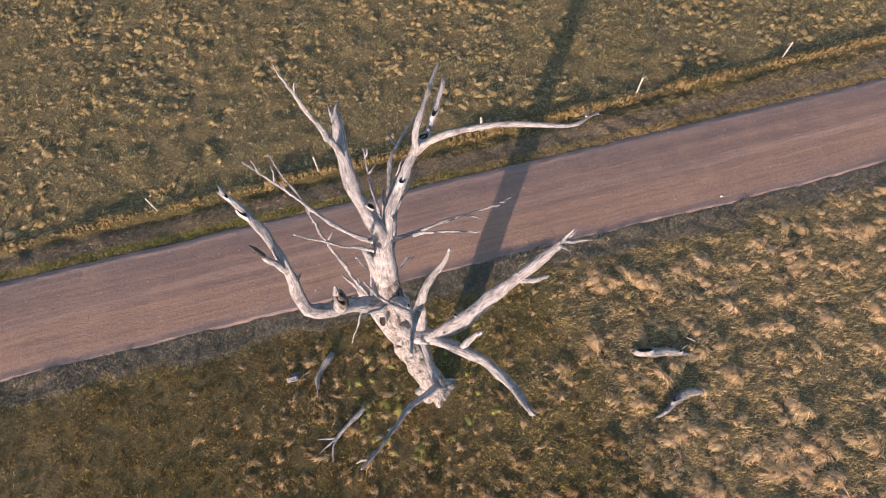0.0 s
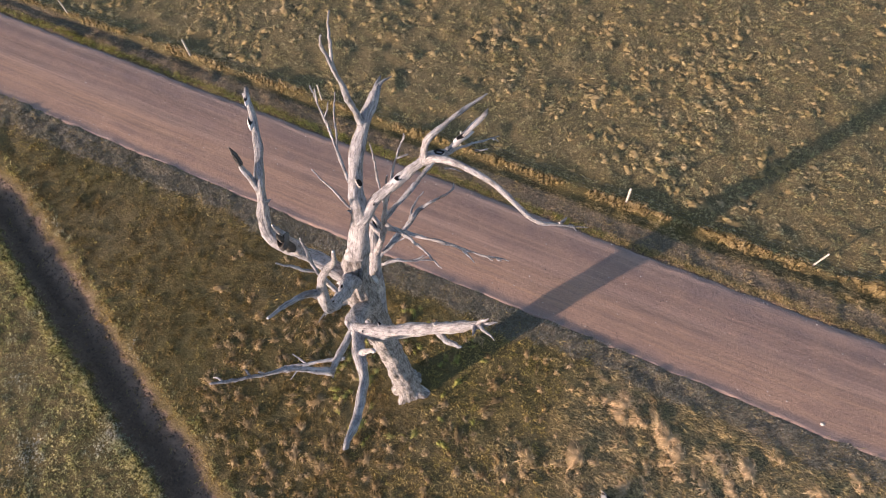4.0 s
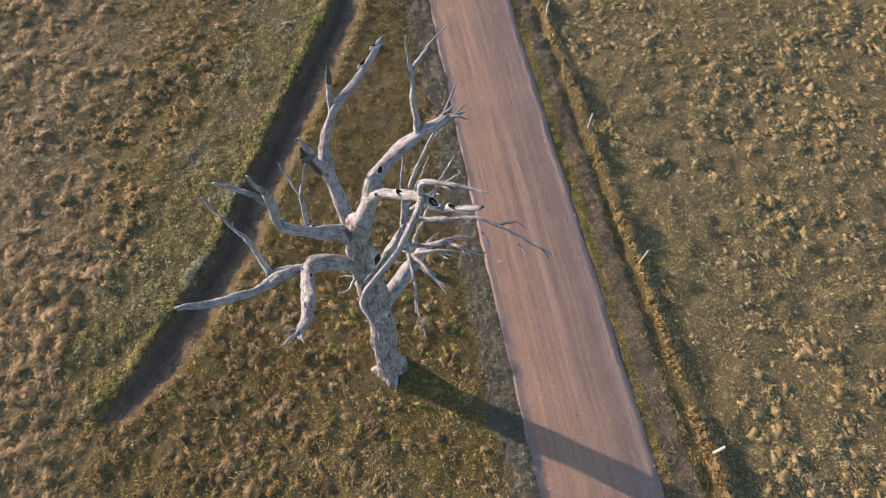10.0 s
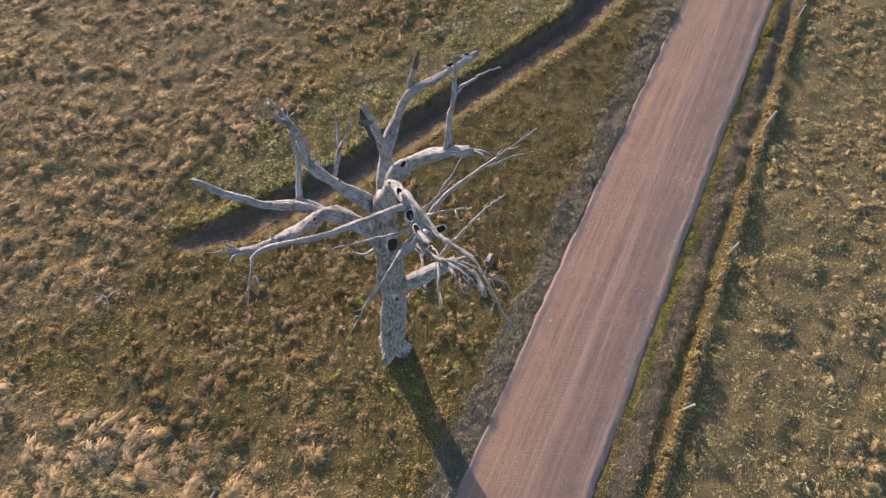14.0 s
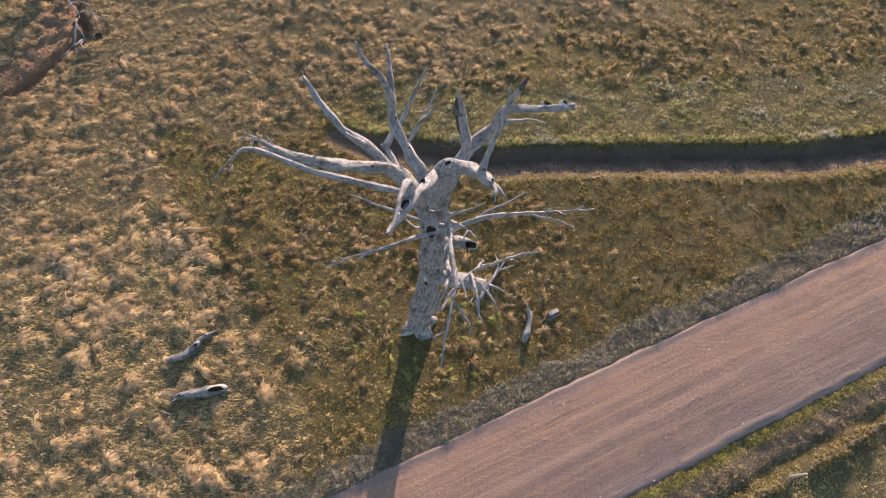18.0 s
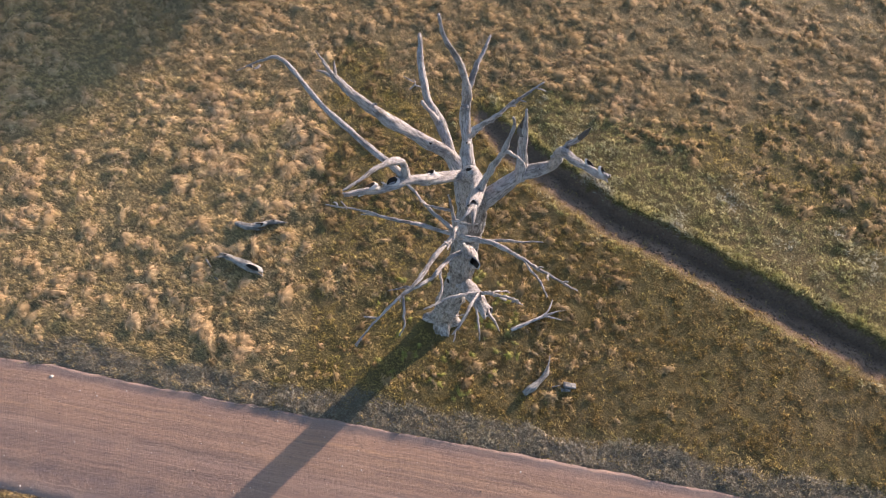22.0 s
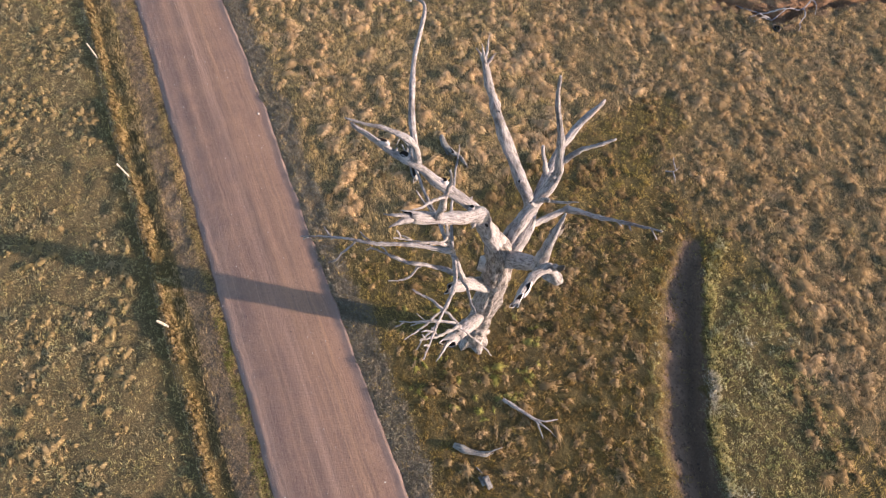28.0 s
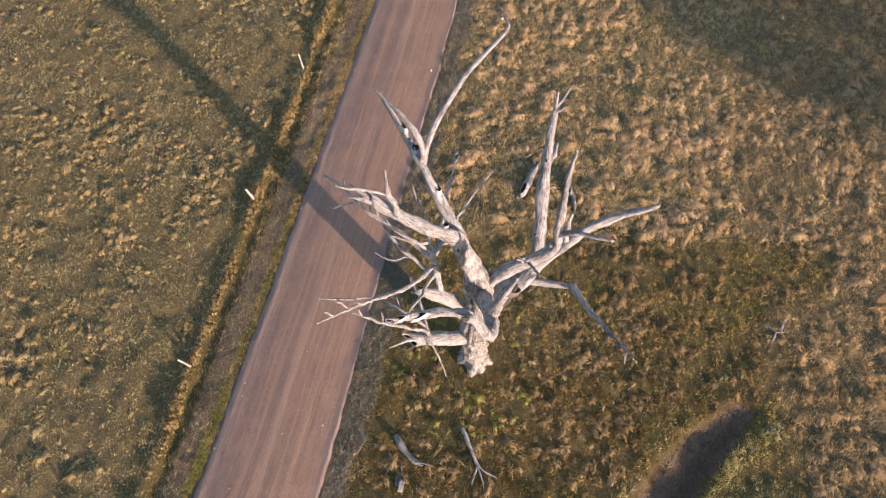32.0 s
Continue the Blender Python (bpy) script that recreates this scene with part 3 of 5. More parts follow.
# ---------------------------------------------------------------- the dead tree
tree = tagged(new("dead_tree"), "tall dead gum tree with bare bleached limbs and hollow ends", "tree")
trunk = limb("trunk", [(0.0, 0.0, -0.3, 0.62), (-0.05, 0.03, 0.9, 0.60), (-0.30, 0.12, 2.6, 0.56), (-0.68, 0.25, 5.2, 0.55), (-0.92, 0.25, 8.1, 0.54),
                       (-1.08, 0.25, 10.6, 0.50), (-1.18, 0.32, 12.4, 0.45), (-1.12, 0.55, 13.6, 0.36)], TRUNK_WOOD, tree, "grey trunk flaring at the ground", 48, 0, 0.10, 0.75, 1, ridge=0.17, girth=0.98)

# the leader that turns over and ends in a hollow stub
leader = limb("limb", [(-1.16, 0.36, 12.3, 0.46), (-1.08, 0.65, 13.7, 0.42), (-1.02, 1.15, 15.35, 0.34), (-1.22, 1.45, 15.95, 0.29), (-1.39, 2.07, 16.55, 0.25),
                       (-1.44, 2.85, 17.15, 0.22), (-1.36, 3.5, 17.65, 0.20)], WOOD, tree, "", 20, 0.5, 0.13, 0, 2, crook=0.022, girth=0.74)
limb("splinter", [(-1.36, 3.45, 17.6, 0.10), (-1.26, 3.78, 17.76, 0.06), (-1.12, 4.05, 17.76, 0.02)], WOOD, leader, "", 6, 0, 0.1, 0, 3, crook=0.018, girth=0.8)
limb("branch", [(-1.42, 2.75, 17.1, 0.10), (-1.70, 2.75, 18.2, 0.07), (-1.95, 2.75, 19.0, 0.05), (-2.05, 2.70, 19.6, 0.03), (-2.03, 2.71, 20.05, 0.015)], WOOD, leader, "", 7, 0, 0.1, 0, 4, 0.012, girth=0.8)
limb("twig", [(-1.92, 2.75, 18.9, 0.04), (-2.12, 3.1, 19.3, 0.028), (-2.41, 3.74, 19.75, 0.010)], WOOD, leader, "", 5, 0, 0.1, 0, 5, 0.01, girth=0.85)

# the shoulder that carries three arms
shoulder = limb("limb", [(-1.02, 0.95, 14.9, 0.28), (-0.60, 1.35, 15.65, 0.26), (0.0, 2.0, 16.35, 0.23), (0.52, 2.48, 16.85, 0.20), (1.05, 2.92, 17.0, 0.15), (1.40, 3.36, 17.45, 0.13),
                         (1.70, 3.80, 17.9, 0.09)], WOOD, tree, "", 18, 0.35, 0.15, 0, 6, crook=0.022, girth=0.64)
limb("branch", [(0.50, 2.45, 16.85, 0.14), (0.95, 2.35, 17.35, 0.12), (1.75, 2.05, 17.85, 0.105), (2.75, 1.50, 18.35, 0.09), (3.83, 0.70, 18.85, 0.065), (4.35, 0.80, 18.85, 0.035), (4.97, 1.07, 18.67, 0.012)],
     WOOD, shoulder, "", 8, 0, 0.1, 0, 7, 0.008, girth=0.8)
limb("branch", [(0.50, 2.45, 16.85, 0.10), (0.55, 2.52, 17.7, 0.075), (0.95, 3.0, 18.1, 0.055), (1.30, 3.55, 18.25, 0.04), (1.60, 3.96, 18.35, 0.015)], WOOD, shoulder, "", 7, 0, 0.1, 0, 8, 0.008, girth=0.8)

# the long limb that ends in a fork over the gully
west = limb("limb", [(-1.12, 0.30, 11.7, 0.40), (-1.85, 0.08, 13.1, 0.34), (-2.64, -0.12, 13.95, 0.29), (-3.22, -0.20, 14.30, 0.25), (-3.44, -0.18, 14.52, 0.25), (-3.55, -0.02, 15.0, 0.21), (-3.57, 0.44, 16.15, 0.18), (-3.95, 1.30, 16.95, 0.145),
                     (-4.56, 2.23, 17.65, 0.11)], WOOD, tree, "", 18, 0.45, 0.15, 0, 9, crook=0.024, girth=0.74)
limb("branch", [(-3.56, 0.36, 16.05, 0.13), (-3.80, 0.45, 16.6, 0.11), (-4.02, 0.53, 17.1, 0.05)], WOOD, west, "", 8, 0.2, 0.1, 0, 10, crook=0.018, girth=0.8)
limb("spike", [(-2.60, -0.10, 13.8, 0.22), (-2.55, -0.30, 14.8, 0.17), (-2.48, -0.50, 15.8, 0.10), (-2.45, -0.63, 16.5, 0.03)], WOOD, west, "broken spike with a charred hollow side", 12, 0, 0.12, 0, 11, crook=0.010, girth=0.95)

# the upright limb on the south side
south = limb("limb", [(-1.12, 0.25, 12.2, 0.36), (-0.95, -0.25, 13.35, 0.32), (-0.75, -1.15, 14.3, 0.25), (-0.62, -1.66, 15.0, 0.21), (-0.62, -1.66, 16.1, 0.18), (-0.35, -1.58, 17.25, 0.12), (0.02, -1.52, 18.05, 0.085),
                      (0.23, -1.54, 18.75, 0.05)], WOOD, tree, "", 16, 0, 0.15, 0, 12, crook=0.022, girth=0.74)
limb("branch", [(-0.62, -1.62, 15.95, 0.13), (-0.85, -2.1, 16.55, 0.10), (-1.10, -2.95, 16.9, 0.05)], WOOD, south, "", 8, 0, 0.1, 0, 13, crook=0.018, girth=0.8)
limb("twig", [(-0.80, -1.0, 14.45, 0.07), (-1.2, -0.95, 15.2, 0.05), (-1.5, -0.75, 15.7, 0.035), (-1.74, -0.58, 16.2, 0.012)], WOOD, south, "", 6, 0, 0.1, 0, 14, 0.01, girth=0.85)
limb("twig", [(-1.3, -0.95, 15.25, 0.04), (-1.75, -1.2, 15.65, 0.028), (-2.06, -1.38, 16.0, 0.010)], WOOD, south, "", 5, 0, 0.1, 0, 15, 0.01, girth=0.85)

# the low fork that reaches south and east
east = limb("limb", [(-1.02, 0.15, 10.2, 0.42), (-0.75, -0.55, 11.6, 0.36), (-0.19, -1.35, 12.7, 0.29), (0.75, -1.35, 13.55, 0.26), (1.93, -1.2, 14.67, 0.22), (2.85, -1.12, 15.7, 0.17), (3.45, -1.12, 16.5, 0.11)],
            WOOD, tree, "", 18, 0, 0.15, 0, 16, crook=0.024, girth=0.82)
limb("splinter", [(3.40, -1.12, 16.45, 0.08), (3.68, -1.30, 16.8, 0.05), (3.92, -1.50, 17.05, 0.012)], WOOD, east, "", 6, 0, 0.1, 0, 17, crook=0.018, girth=0.8)
for reach in ((3.82, -0.98, 16.75, 0.05), (3.62, -1.08, 17.05, 0.045), (3.40, -1.48, 16.70, 0.04)):
    a, b = (3.36, -1.12, 16.40), reach[:3]
    mid = tuple(p * 0.45 + q * 0.55 for p, q in zip(a, b))
    limb("splinter", [(*a, 0.07), (mid[0], mid[1], mid[2] + 0.04, reach[3]), (*b, 0.012)], WOOD, east, "", 6, 0, 0.12, 0, int(reach[0] * 100), crook=0.01)
limb("branch", [(-0.25, -1.3, 12.6, 0.25), (0.3, -2.1, 13.35, 0.21), (0.95, -3.0, 14.0, 0.18), (1.30, -3.9, 14.5, 0.14), (1.45, -4.7, 14.92, 0.10)], WOOD, east, "", 10, 0.3, 0.15, 0, 18, crook=0.018, girth=0.8)
limb("branch", [(-0.50, -1.0, 12.2, 0.17), (-0.52, -1.9, 12.2, 0.15), (-0.45, -2.8, 12.26, 0.12)], WOOD, east, "", 8, 0.1, 0.1, 0, 19, crook=0.018, girth=0.8)
limb("twig", [(-0.45, -2.75, 12.26, 0.07), (-0.95, -3.0, 12.6, 0.05), (-1.47, -3.28, 12.9, 0.04), (-2.3, -3.9, 13.2, 0.025), (-3.08, -4.54, 13.52, 0.010)], WOOD, east, "", 8, 0, 0.15, 0, 20, 0.012, girth=1.25)

# the low hollow limb over the road verge
low = limb("limb", [(-0.80, 0.35, 6.2, 0.34), (-1.25, 0.95, 6.85, 0.31), (-1.75, 1.85, 7.8, 0.27), (-2.2, 2.7, 8.65, 0.23)], WOOD, tree, "hollow broken limb, dark inside", 16, 0.45, 0.12, 0, 21, crook=0.01, girth=1.05)

# the broken stub with its crown of thin branches
stub = limb("limb", [(-1.02, 0.45, 9.6, 0.34), (-1.05, 0.95, 10.3, 0.30), (-1.25, 1.6, 11.3, 0.28), (-1.43, 2.15, 11.95, 0.23), (-1.50, 2.38, 12.20, 0.21)], WOOD, tree, "short broken stub, hollow and dark inside", 16, 0.45, 0.12, 0, 22, crook=0.01, girth=0.85)
stem = limb("limb", [(-1.25, 1.6, 11.3, 0.14), (-0.95, 1.8, 12.4, 0.125), (-0.80, 1.95, 13.4, 0.105), (-0.70, 2.1, 14.6, 0.07), (-0.58, 2.2, 15.9, 0.03)], WOOD, tree, "", 8, 0, 0.1, 0, 23, 0.01, girth=0.85)
limb("branch", [(-0.86, 2.0, 13.5, 0.09), (-0.4, 3.1, 14.0, 0.07), (0.04, 4.25, 14.3, 0.05), (0.75, 5.25, 14.2, 0.03), (1.46, 6.2, 13.85, 0.010)], WOOD, stem, "", 6, 0, 0.1, 0, 24, 0.012, girth=0.8)
limb("branch", [(-0.90, 1.9, 13.1, 0.08), (-2.2, 2.6, 14.0, 0.055), (-3.3, 3.6, 14.9, 0.035), (-4.3, 4.45, 15.65, 0.010)], WOOD, stem, "", 6, 0, 0.1, 0, 25, 0.012, girth=0.8)
limb("twig", [(-2.9, 3.2, 14.55, 0.03), (-3.3, 4.0, 15.1, 0.02), (-3.56, 4.66, 15.48, 0.008)], WOOD, stem, "", 5, 0, 0.1, 0, 26, 0.01, girth=0.85)
limb("branch", [(-0.95, 1.85, 12.7, 0.06), (-2.2, 2.1, 13.5, 0.04), (-3.45, 2.42, 14.3, 0.010)], WOOD, stem, "", 5, 0, 0.1, 0, 27, 0.012, girth=0.8)
limb("branch", [(-0.80, 2.0, 13.8, 0.05), (-0.85, 2.9, 14.8, 0.035), (-0.80, 3.8, 15.75, 0.010)], WOOD, stem, "", 5, 0, 0.1, 0, 28, 0.012, girth=0.8)
limb("branch", [(-0.75, 1.95, 13.2, 0.07), (0.8, 1.9, 13.5, 0.05), (2.2, 1.9, 13.8, 0.03), (3.33, 1.92, 14.0, 0.010)], WOOD, stem, "", 5, 0, 0.1, 0, 29, 0.012, girth=0.8)
limb("branch", [(-0.75, 1.95, 13.4, 0.06), (0.6, 1.3, 14.3, 0.035), (1.78, 0.51, 15.07, 0.010)], WOOD, stem, "", 5, 0, 0.1, 0, 30, 0.012, girth=0.8)
limb("branch", [(-0.95, 1.75, 11.6, 0.06), (-0.5, 2.6, 12.2, 0.055), (-0.20, 3.3, 12.6, 0.045), (0.65, 4.25, 12.95, 0.010)], WOOD, stub, "", 6, 0, 0.1, 0, 31, 0.015)
limb("twig", [(-0.40, 2.9, 12.4, 0.03), (-0.55, 3.5, 12.2, 0.02), (-0.45, 4.1, 12.3, 0.008)], WOOD, stub, "", 5, 0, 0.1, 0, 32, 0.012)
limb("branch", [(-1.85, 1.98, 8.0, 0.06), (-1.75, 2.2, 9.1, 0.05), (-1.45, 3.2, 9.7, 0.035), (-1.02, 4.11, 9.78, 0.010)], WOOD, low, "", 6, 0, 0.1, 0, 33, 0.015)
limb("branch", [(-1.80, 2.1, 9.1, 0.045), (-0.9, 2.5, 9.5, 0.035), (0.19, 3.11, 9.2, 0.010)], WOOD, low, "", 6, 0, 0.1, 0, 34, 0.015)
limb("branch", [(-1.85, 2.0, 8.9, 0.045), (-2.4, 2.9, 10.8, 0.035), (-2.8, 3.6, 12.3, 0.025), (-3.1, 4.1, 13.35, 0.008)], WOOD, low, "", 6, 0, 0.1, 0, 35, 0.02)
limb("twig", [(-1.9, 2.1, 9.0, 0.03), (-2.5, 1.6, 8.2, 0.02), (-3.0, 1.1, 7.2, 0.008)], WOOD, low, "", 5, 0, 0.1, 0, 36, 0.015)
limb("twig", [(-1.7, 2.9, 9.75, 0.025), (-1.9, 3.6, 9.4, 0.015), (-2.0, 3.9, 8.9, 0.006)], WOOD, low, "", 5, 0, 0.1, 0, 37, 0.012)
limb("splinter", [(-2.1, 2.5, 8.6, 0.10), (-2.4, 2.95, 8.8, 0.06), (-2.7, 3.4, 8.8, 0.015)], WOOD, low, "", 6, 0, 0.1, 0, 38, 0.01)
limb("twig", [(0.42, -2.2, 13.4, 0.08), (0.65, -2.2, 14.0, 0.06), (0.95, -2.2, 14.5, 0.03)], WOOD, east, "", 6, 0, 0.1, 0, 39, 0.01)
limb("twig", [(2.3, -1.15, 14.9, 0.07), (2.75, -1.35, 15.1, 0.05), (3.1, -1.4, 15.2, 0.02)], WOOD, east, "", 6, 0, 0.1, 0, 40, 0.01)
limb("twig", [(-1.1, -0.1, 9.9, 0.05), (-0.6, -0.4, 9.6, 0.03), (-0.25, -0.9, 9.9, 0.01)], WOOD, trunk, "", 5, 0, 0.1, 0, 41, 0.012)
limb("twig", [(-0.72, 2.1, 14.3, 0.035), (-1.2, 2.6, 15.2, 0.02), (-1.5, 3.0, 15.9, 0.006)], WOOD, stem, "", 5, 0, 0.1, 0, 43, 0.012)
limb("twig", [(-0.62, 2.15, 15.0, 0.03), (-0.25, 2.5, 15.7, 0.02), (0.1, 2.7, 16.2, 0.006)], WOOD, stem, "", 5, 0, 0.1, 0, 44, 0.012)
limb("twig", [(0.35, 4.7, 14.3, 0.025), (0.2, 5.3, 14.0, 0.015), (0.3, 5.7, 13.7, 0.006)], WOOD, stem, "", 5, 0, 0.1, 0, 45, 0.012)


def knot_hole(place, outward, across, tall, parent, along=(0, 0, 1), wood=None, name="knot_hole", label="dark knot hole"):
    """A knot hole or gash: a swollen lip of wood round a shallow bowl, near-black in place of a deep hole's shade, its
    long side lying along the limb.
    """
    t = Vector(outward).normalized()
    up = Vector(along)
    up = (up - t * t.dot(up)).normalized()
    side = up.cross(t)
    bm = bmesh.new()
    rings = []
    for grow, lift in ((1.6, -2.0), (1.25, -0.2), (1.08, 0.12), (0.9, 0.02), (0.6, -0.45)):
        rings.append([bm.verts.new(Vector(place) + side * (math.cos(a) * across * grow * (1 + 0.15 * math.sin(2 * a + place[0]))) + up * (math.sin(a) * tall * grow * (1 + 0.14 * math.sin(3 * a + place[1]))) + t * lift * across)
                      for a in (6.2832 * k / 14 for k in range(14))])
    for n, (p, q) in enumerate(zip(rings, rings[1:])):
        for k in range(14):
            bm.faces.new((p[k], p[(k + 1) % 14], q[(k + 1) % 14], q[k])).material_index = int(n >= 2)
    bm.faces.new(rings[-1]).material_index = 1
    ob = part(name, bm, wood or TRUNK_WOOD, parent, label)
    ob.data.materials.append(HOLLOW)
    return ob


knot_hole((-0.40, 0.71, 6.65), (0.55, 0.83, 0), 0.13, 0.20, trunk)
knot_hole((-0.70, 0.80, 11.25), (0.60, 0.80, 0.1), 0.20, 0.36, trunk)
knot_hole((-1.25, -0.28, 9.4), (-0.4, -0.9, 0), 0.10, 0.16, trunk)
knot_hole((-1.05, 1.52, 16.25), (0.55, -0.25, 0.8), 0.07, 0.10, leader)


def knots(limb_points, parent, count, seed):
    """Broken-off knots standing a little proud of a limb."""
    r = random.Random(seed)
    for _ in range(count):
        k = r.randrange(len(limb_points) - 1)
        a, b, f = Vector(limb_points[k][:3]), Vector(limb_points[k + 1][:3]), r.random()
        axis = (b - a).normalized()
        out = Vector((r.gauss(0, 1), r.gauss(0, 1), r.gauss(0.4, 1)))
        out = (out - axis * out.dot(axis)).normalized()
        thick = (limb_points[k][3] * (1 - f) + limb_points[k + 1][3] * f) * 0.75
        at, fat, reach = a.lerp(b, f), thick * r.uniform(0.28, 0.42), thick * r.uniform(1.15, 1.6)
        tip = at + out * reach + axis * r.uniform(0, 0.5) * thick
        limb("knot", [(*at, fat * 1.5), (*at.lerp(tip, 0.6), fat * 1.1), (*tip, fat * 0.8)], WOOD, parent, "", 8, fat * 0.7, 0.15, 0, seed * 20 + k)


knots([(-1.05, 0.75, 14.2, 0.32), (-1.02, 1.15, 15.35, 0.28), (-1.39, 2.07, 16.55, 0.23)], leader, 3, 401)
knots([(-0.60, 1.35, 15.65, 0.20), (0.52, 2.48, 16.85, 0.16), (1.40, 3.35, 17.4, 0.10)], shoulder, 4, 402)
knots([(-1.85, 0.08, 13.1, 0.27), (-3.35, -0.22, 14.4, 0.20), (-3.55, 0.40, 16.1, 0.15)], west, 4, 403)
knots([(-0.95, -0.25, 13.35, 0.26), (-0.62, -1.66, 15.0, 0.17), (-0.35, -1.55, 17.3, 0.10)], south, 5, 404)
knots([(-0.19, -1.35, 12.7, 0.25), (1.93, -1.2, 14.67, 0.19), (3.45, -1.08, 16.75, 0.09)], east, 5, 405)
limb("charred_hollow", [(-2.53, -0.30, 14.4, 0.08), (-2.46, -0.46, 14.9, 0.115), (-2.42, -0.57, 15.45, 0.115), (-2.41, -0.65, 15.85, 0.07), (-2.42, -0.68, 16.1, 0.02)], CHARRED, west, "charred black hollow side of the spike", 14, 0, 0.15, 0, 77)
knot_hole((-2.42, -0.64, 15.71), (0.07, -0.4, 0.91), 0.11, 0.17, west, (0.02, -0.15, 1), CHARRED, "charred_hollow", "black mouth of the hollow spike")
limb("charred_end", [(-3.93, 0.49, 16.9, 0.070), (-4.04, 0.54, 17.2, 0.068), (-4.12, 0.57, 17.45, 0.015)], CHARRED, west, "charred black broken end", 9, 0, 0.2, 0, 78)
knot_hole((-4.18, 1.62, 17.28), (0.15, 0.1, 1), 0.045, 0.16, west, (-0.45, 0.75, 0.4), WOOD, "gash", "dark gash in the wood")
knot_hole((-4.45, 2.05, 17.62), (-0.1, 0.0, 1), 0.040, 0.15, west, (-0.45, 0.75, 0.4), WOOD, "gash", "dark gash in the wood")
knot_hole((1.28, 3.20, 17.42), (0.1, -0.2, 1), 0.050, 0.20, shoulder, (0.6, 0.65, 0.4), WOOD, "gash", "dark gash in the wood")
knot_hole((0.80, 2.72, 17.07), (0.2, 0.2, 1), 0.085, 0.14, shoulder, (0.75, 0.6, 0.2), WOOD, "gash", "dark gash in the wood")
knot_hole((-0.05, 1.92, 16.48), (0.2, -0.1, 1), 0.07, 0.10, shoulder, (0.6, 0.65, 0.5), WOOD)
knot_hole((-1.57, -0.24, 12.25), (-0.35, -0.85, 0.4), 0.11, 0.20, trunk)
limb("splinter", [(-1.38, 3.4, 17.5, 0.11), (-1.42, 3.75, 17.62, 0.07), (-1.45, 4.05, 17.65, 0.02)], WOOD, leader, "", 7, 0, 0.15, 0, 80)


def sprigs(start, end, parent, count, seed, reach=0.6):
    """Fine forked twigs towards the end of a branch."""
    r = random.Random(seed)
    a, b = Vector(start), Vector(end)
    axis = (b - a).normalized()
    for k in range(count):
        f = 0.35 + 0.6 * (k + r.random()) / count
        at = a.lerp(b, f)
        out = Vector((r.gauss(0, 1), r.gauss(0, 1), r.gauss(0.1, 0.8)))
        out = (out - axis * out.dot(axis)).normalized()
        way = (axis * r.uniform(0.6, 1.1) + out * r.uniform(0.5, 0.9)).normalized()
        long = reach * r.uniform(0.5, 1.1) * (1.2 - 0.6 * f)
        mid = at + way * long * 0.5 + out * r.uniform(-0.05, 0.08)
        tip = at + way * long + Vector((0, 0, r.uniform(-0.12, 0.10)))
        limb("twig", [(*at, 0.022), (*mid, 0.015), (*tip, 0.005)], WOOD, parent, "", 5, 0, 0.1, 0, 500 + seed * 7 + k, 0.006)


sprigs((-0.4, 3.1, 14.0), (1.46, 6.2, 13.85), stem, 3, 1)
sprigs((-2.2, 2.6, 14.0), (-4.3, 4.45, 15.65), stem, 3, 2)
sprigs((0.8, 1.9, 13.5), (3.33, 1.92, 14.0), stem, 3, 3)
sprigs((-0.85, 2.9, 14.8), (-0.80, 3.8, 15.75), stem, 2, 4, 0.4)
sprigs((-0.2, 3.3, 12.6), (0.65, 4.25, 12.95), stub, 2, 5, 0.5)
sprigs((-1.75, 2.2, 9.1), (-1.02, 4.11, 9.78), low, 3, 6)
sprigs((-0.9, 2.5, 9.5), (0.19, 3.11, 9.2), low, 2, 7)
sprigs((-2.4, 2.9, 10.8), (-3.1, 4.1, 13.35), low, 3, 8)
sprigs((3.83, 0.70, 18.85), (4.97, 1.07, 18.67), shoulder, 2, 9, 0.4)
sprigs((-0.95, -3.0, 12.6), (-3.08, -4.54, 13.52), east, 3, 10, 0.5)

# ---------------------------------------------------------------- fallen wood
def at_ground(points, lift):
    return [(x, y, float(land(x, y)[0]) + r * lift + z, r) for x, y, z, r in points]


def fallen(name, label, points, hollow=0.0, seed=0, lift=0.8, sides=12, category="fallen log", wood=None, crook=0.0):
    thing = limb(name, at_ground(points, lift), wood or LOG_WOOD, None, "", sides, hollow, 0.16, 0, 60 + seed, crook)
    return tagged(thing, label, category)


log = fallen("fallen_log", "hollow weathered grey log lying in tussock grass", [(10.45, -1.15, 0.05, 0.15), (10.9, -1.3, 0.0, 0.22), (11.4, -1.45, 0, 0.25), (12.3, -1.7, -0.02, 0.23), (12.8, -1.9, -0.04, 0.17), (13.1, -2.0, -0.05, 0.10)][::-1], 0.7, 1, 0.55)
knot_hole((10.85, -1.25, 0.43), (0.05, 0.45, 0.9), 0.13, 0.36, log, (-0.95, 0.3, 0), LOG_WOOD, "gash", "charred gash")
knot_hole((12.55, -1.78, 0.33), (-0.1, 0.2, 0.95), 0.06, 0.16, log, (-0.95, 0.3, 0), LOG_WOOD, "gash", "charred gash")
limb("splinter", [(12.7, -1.75, 0.25, 0.07), (12.95, -1.65, 0.33, 0.05), (13.2, -1.6, 0.30, 0.015)], LOG_WOOD, log, "", 6, 0, 0.15, 0, 63)
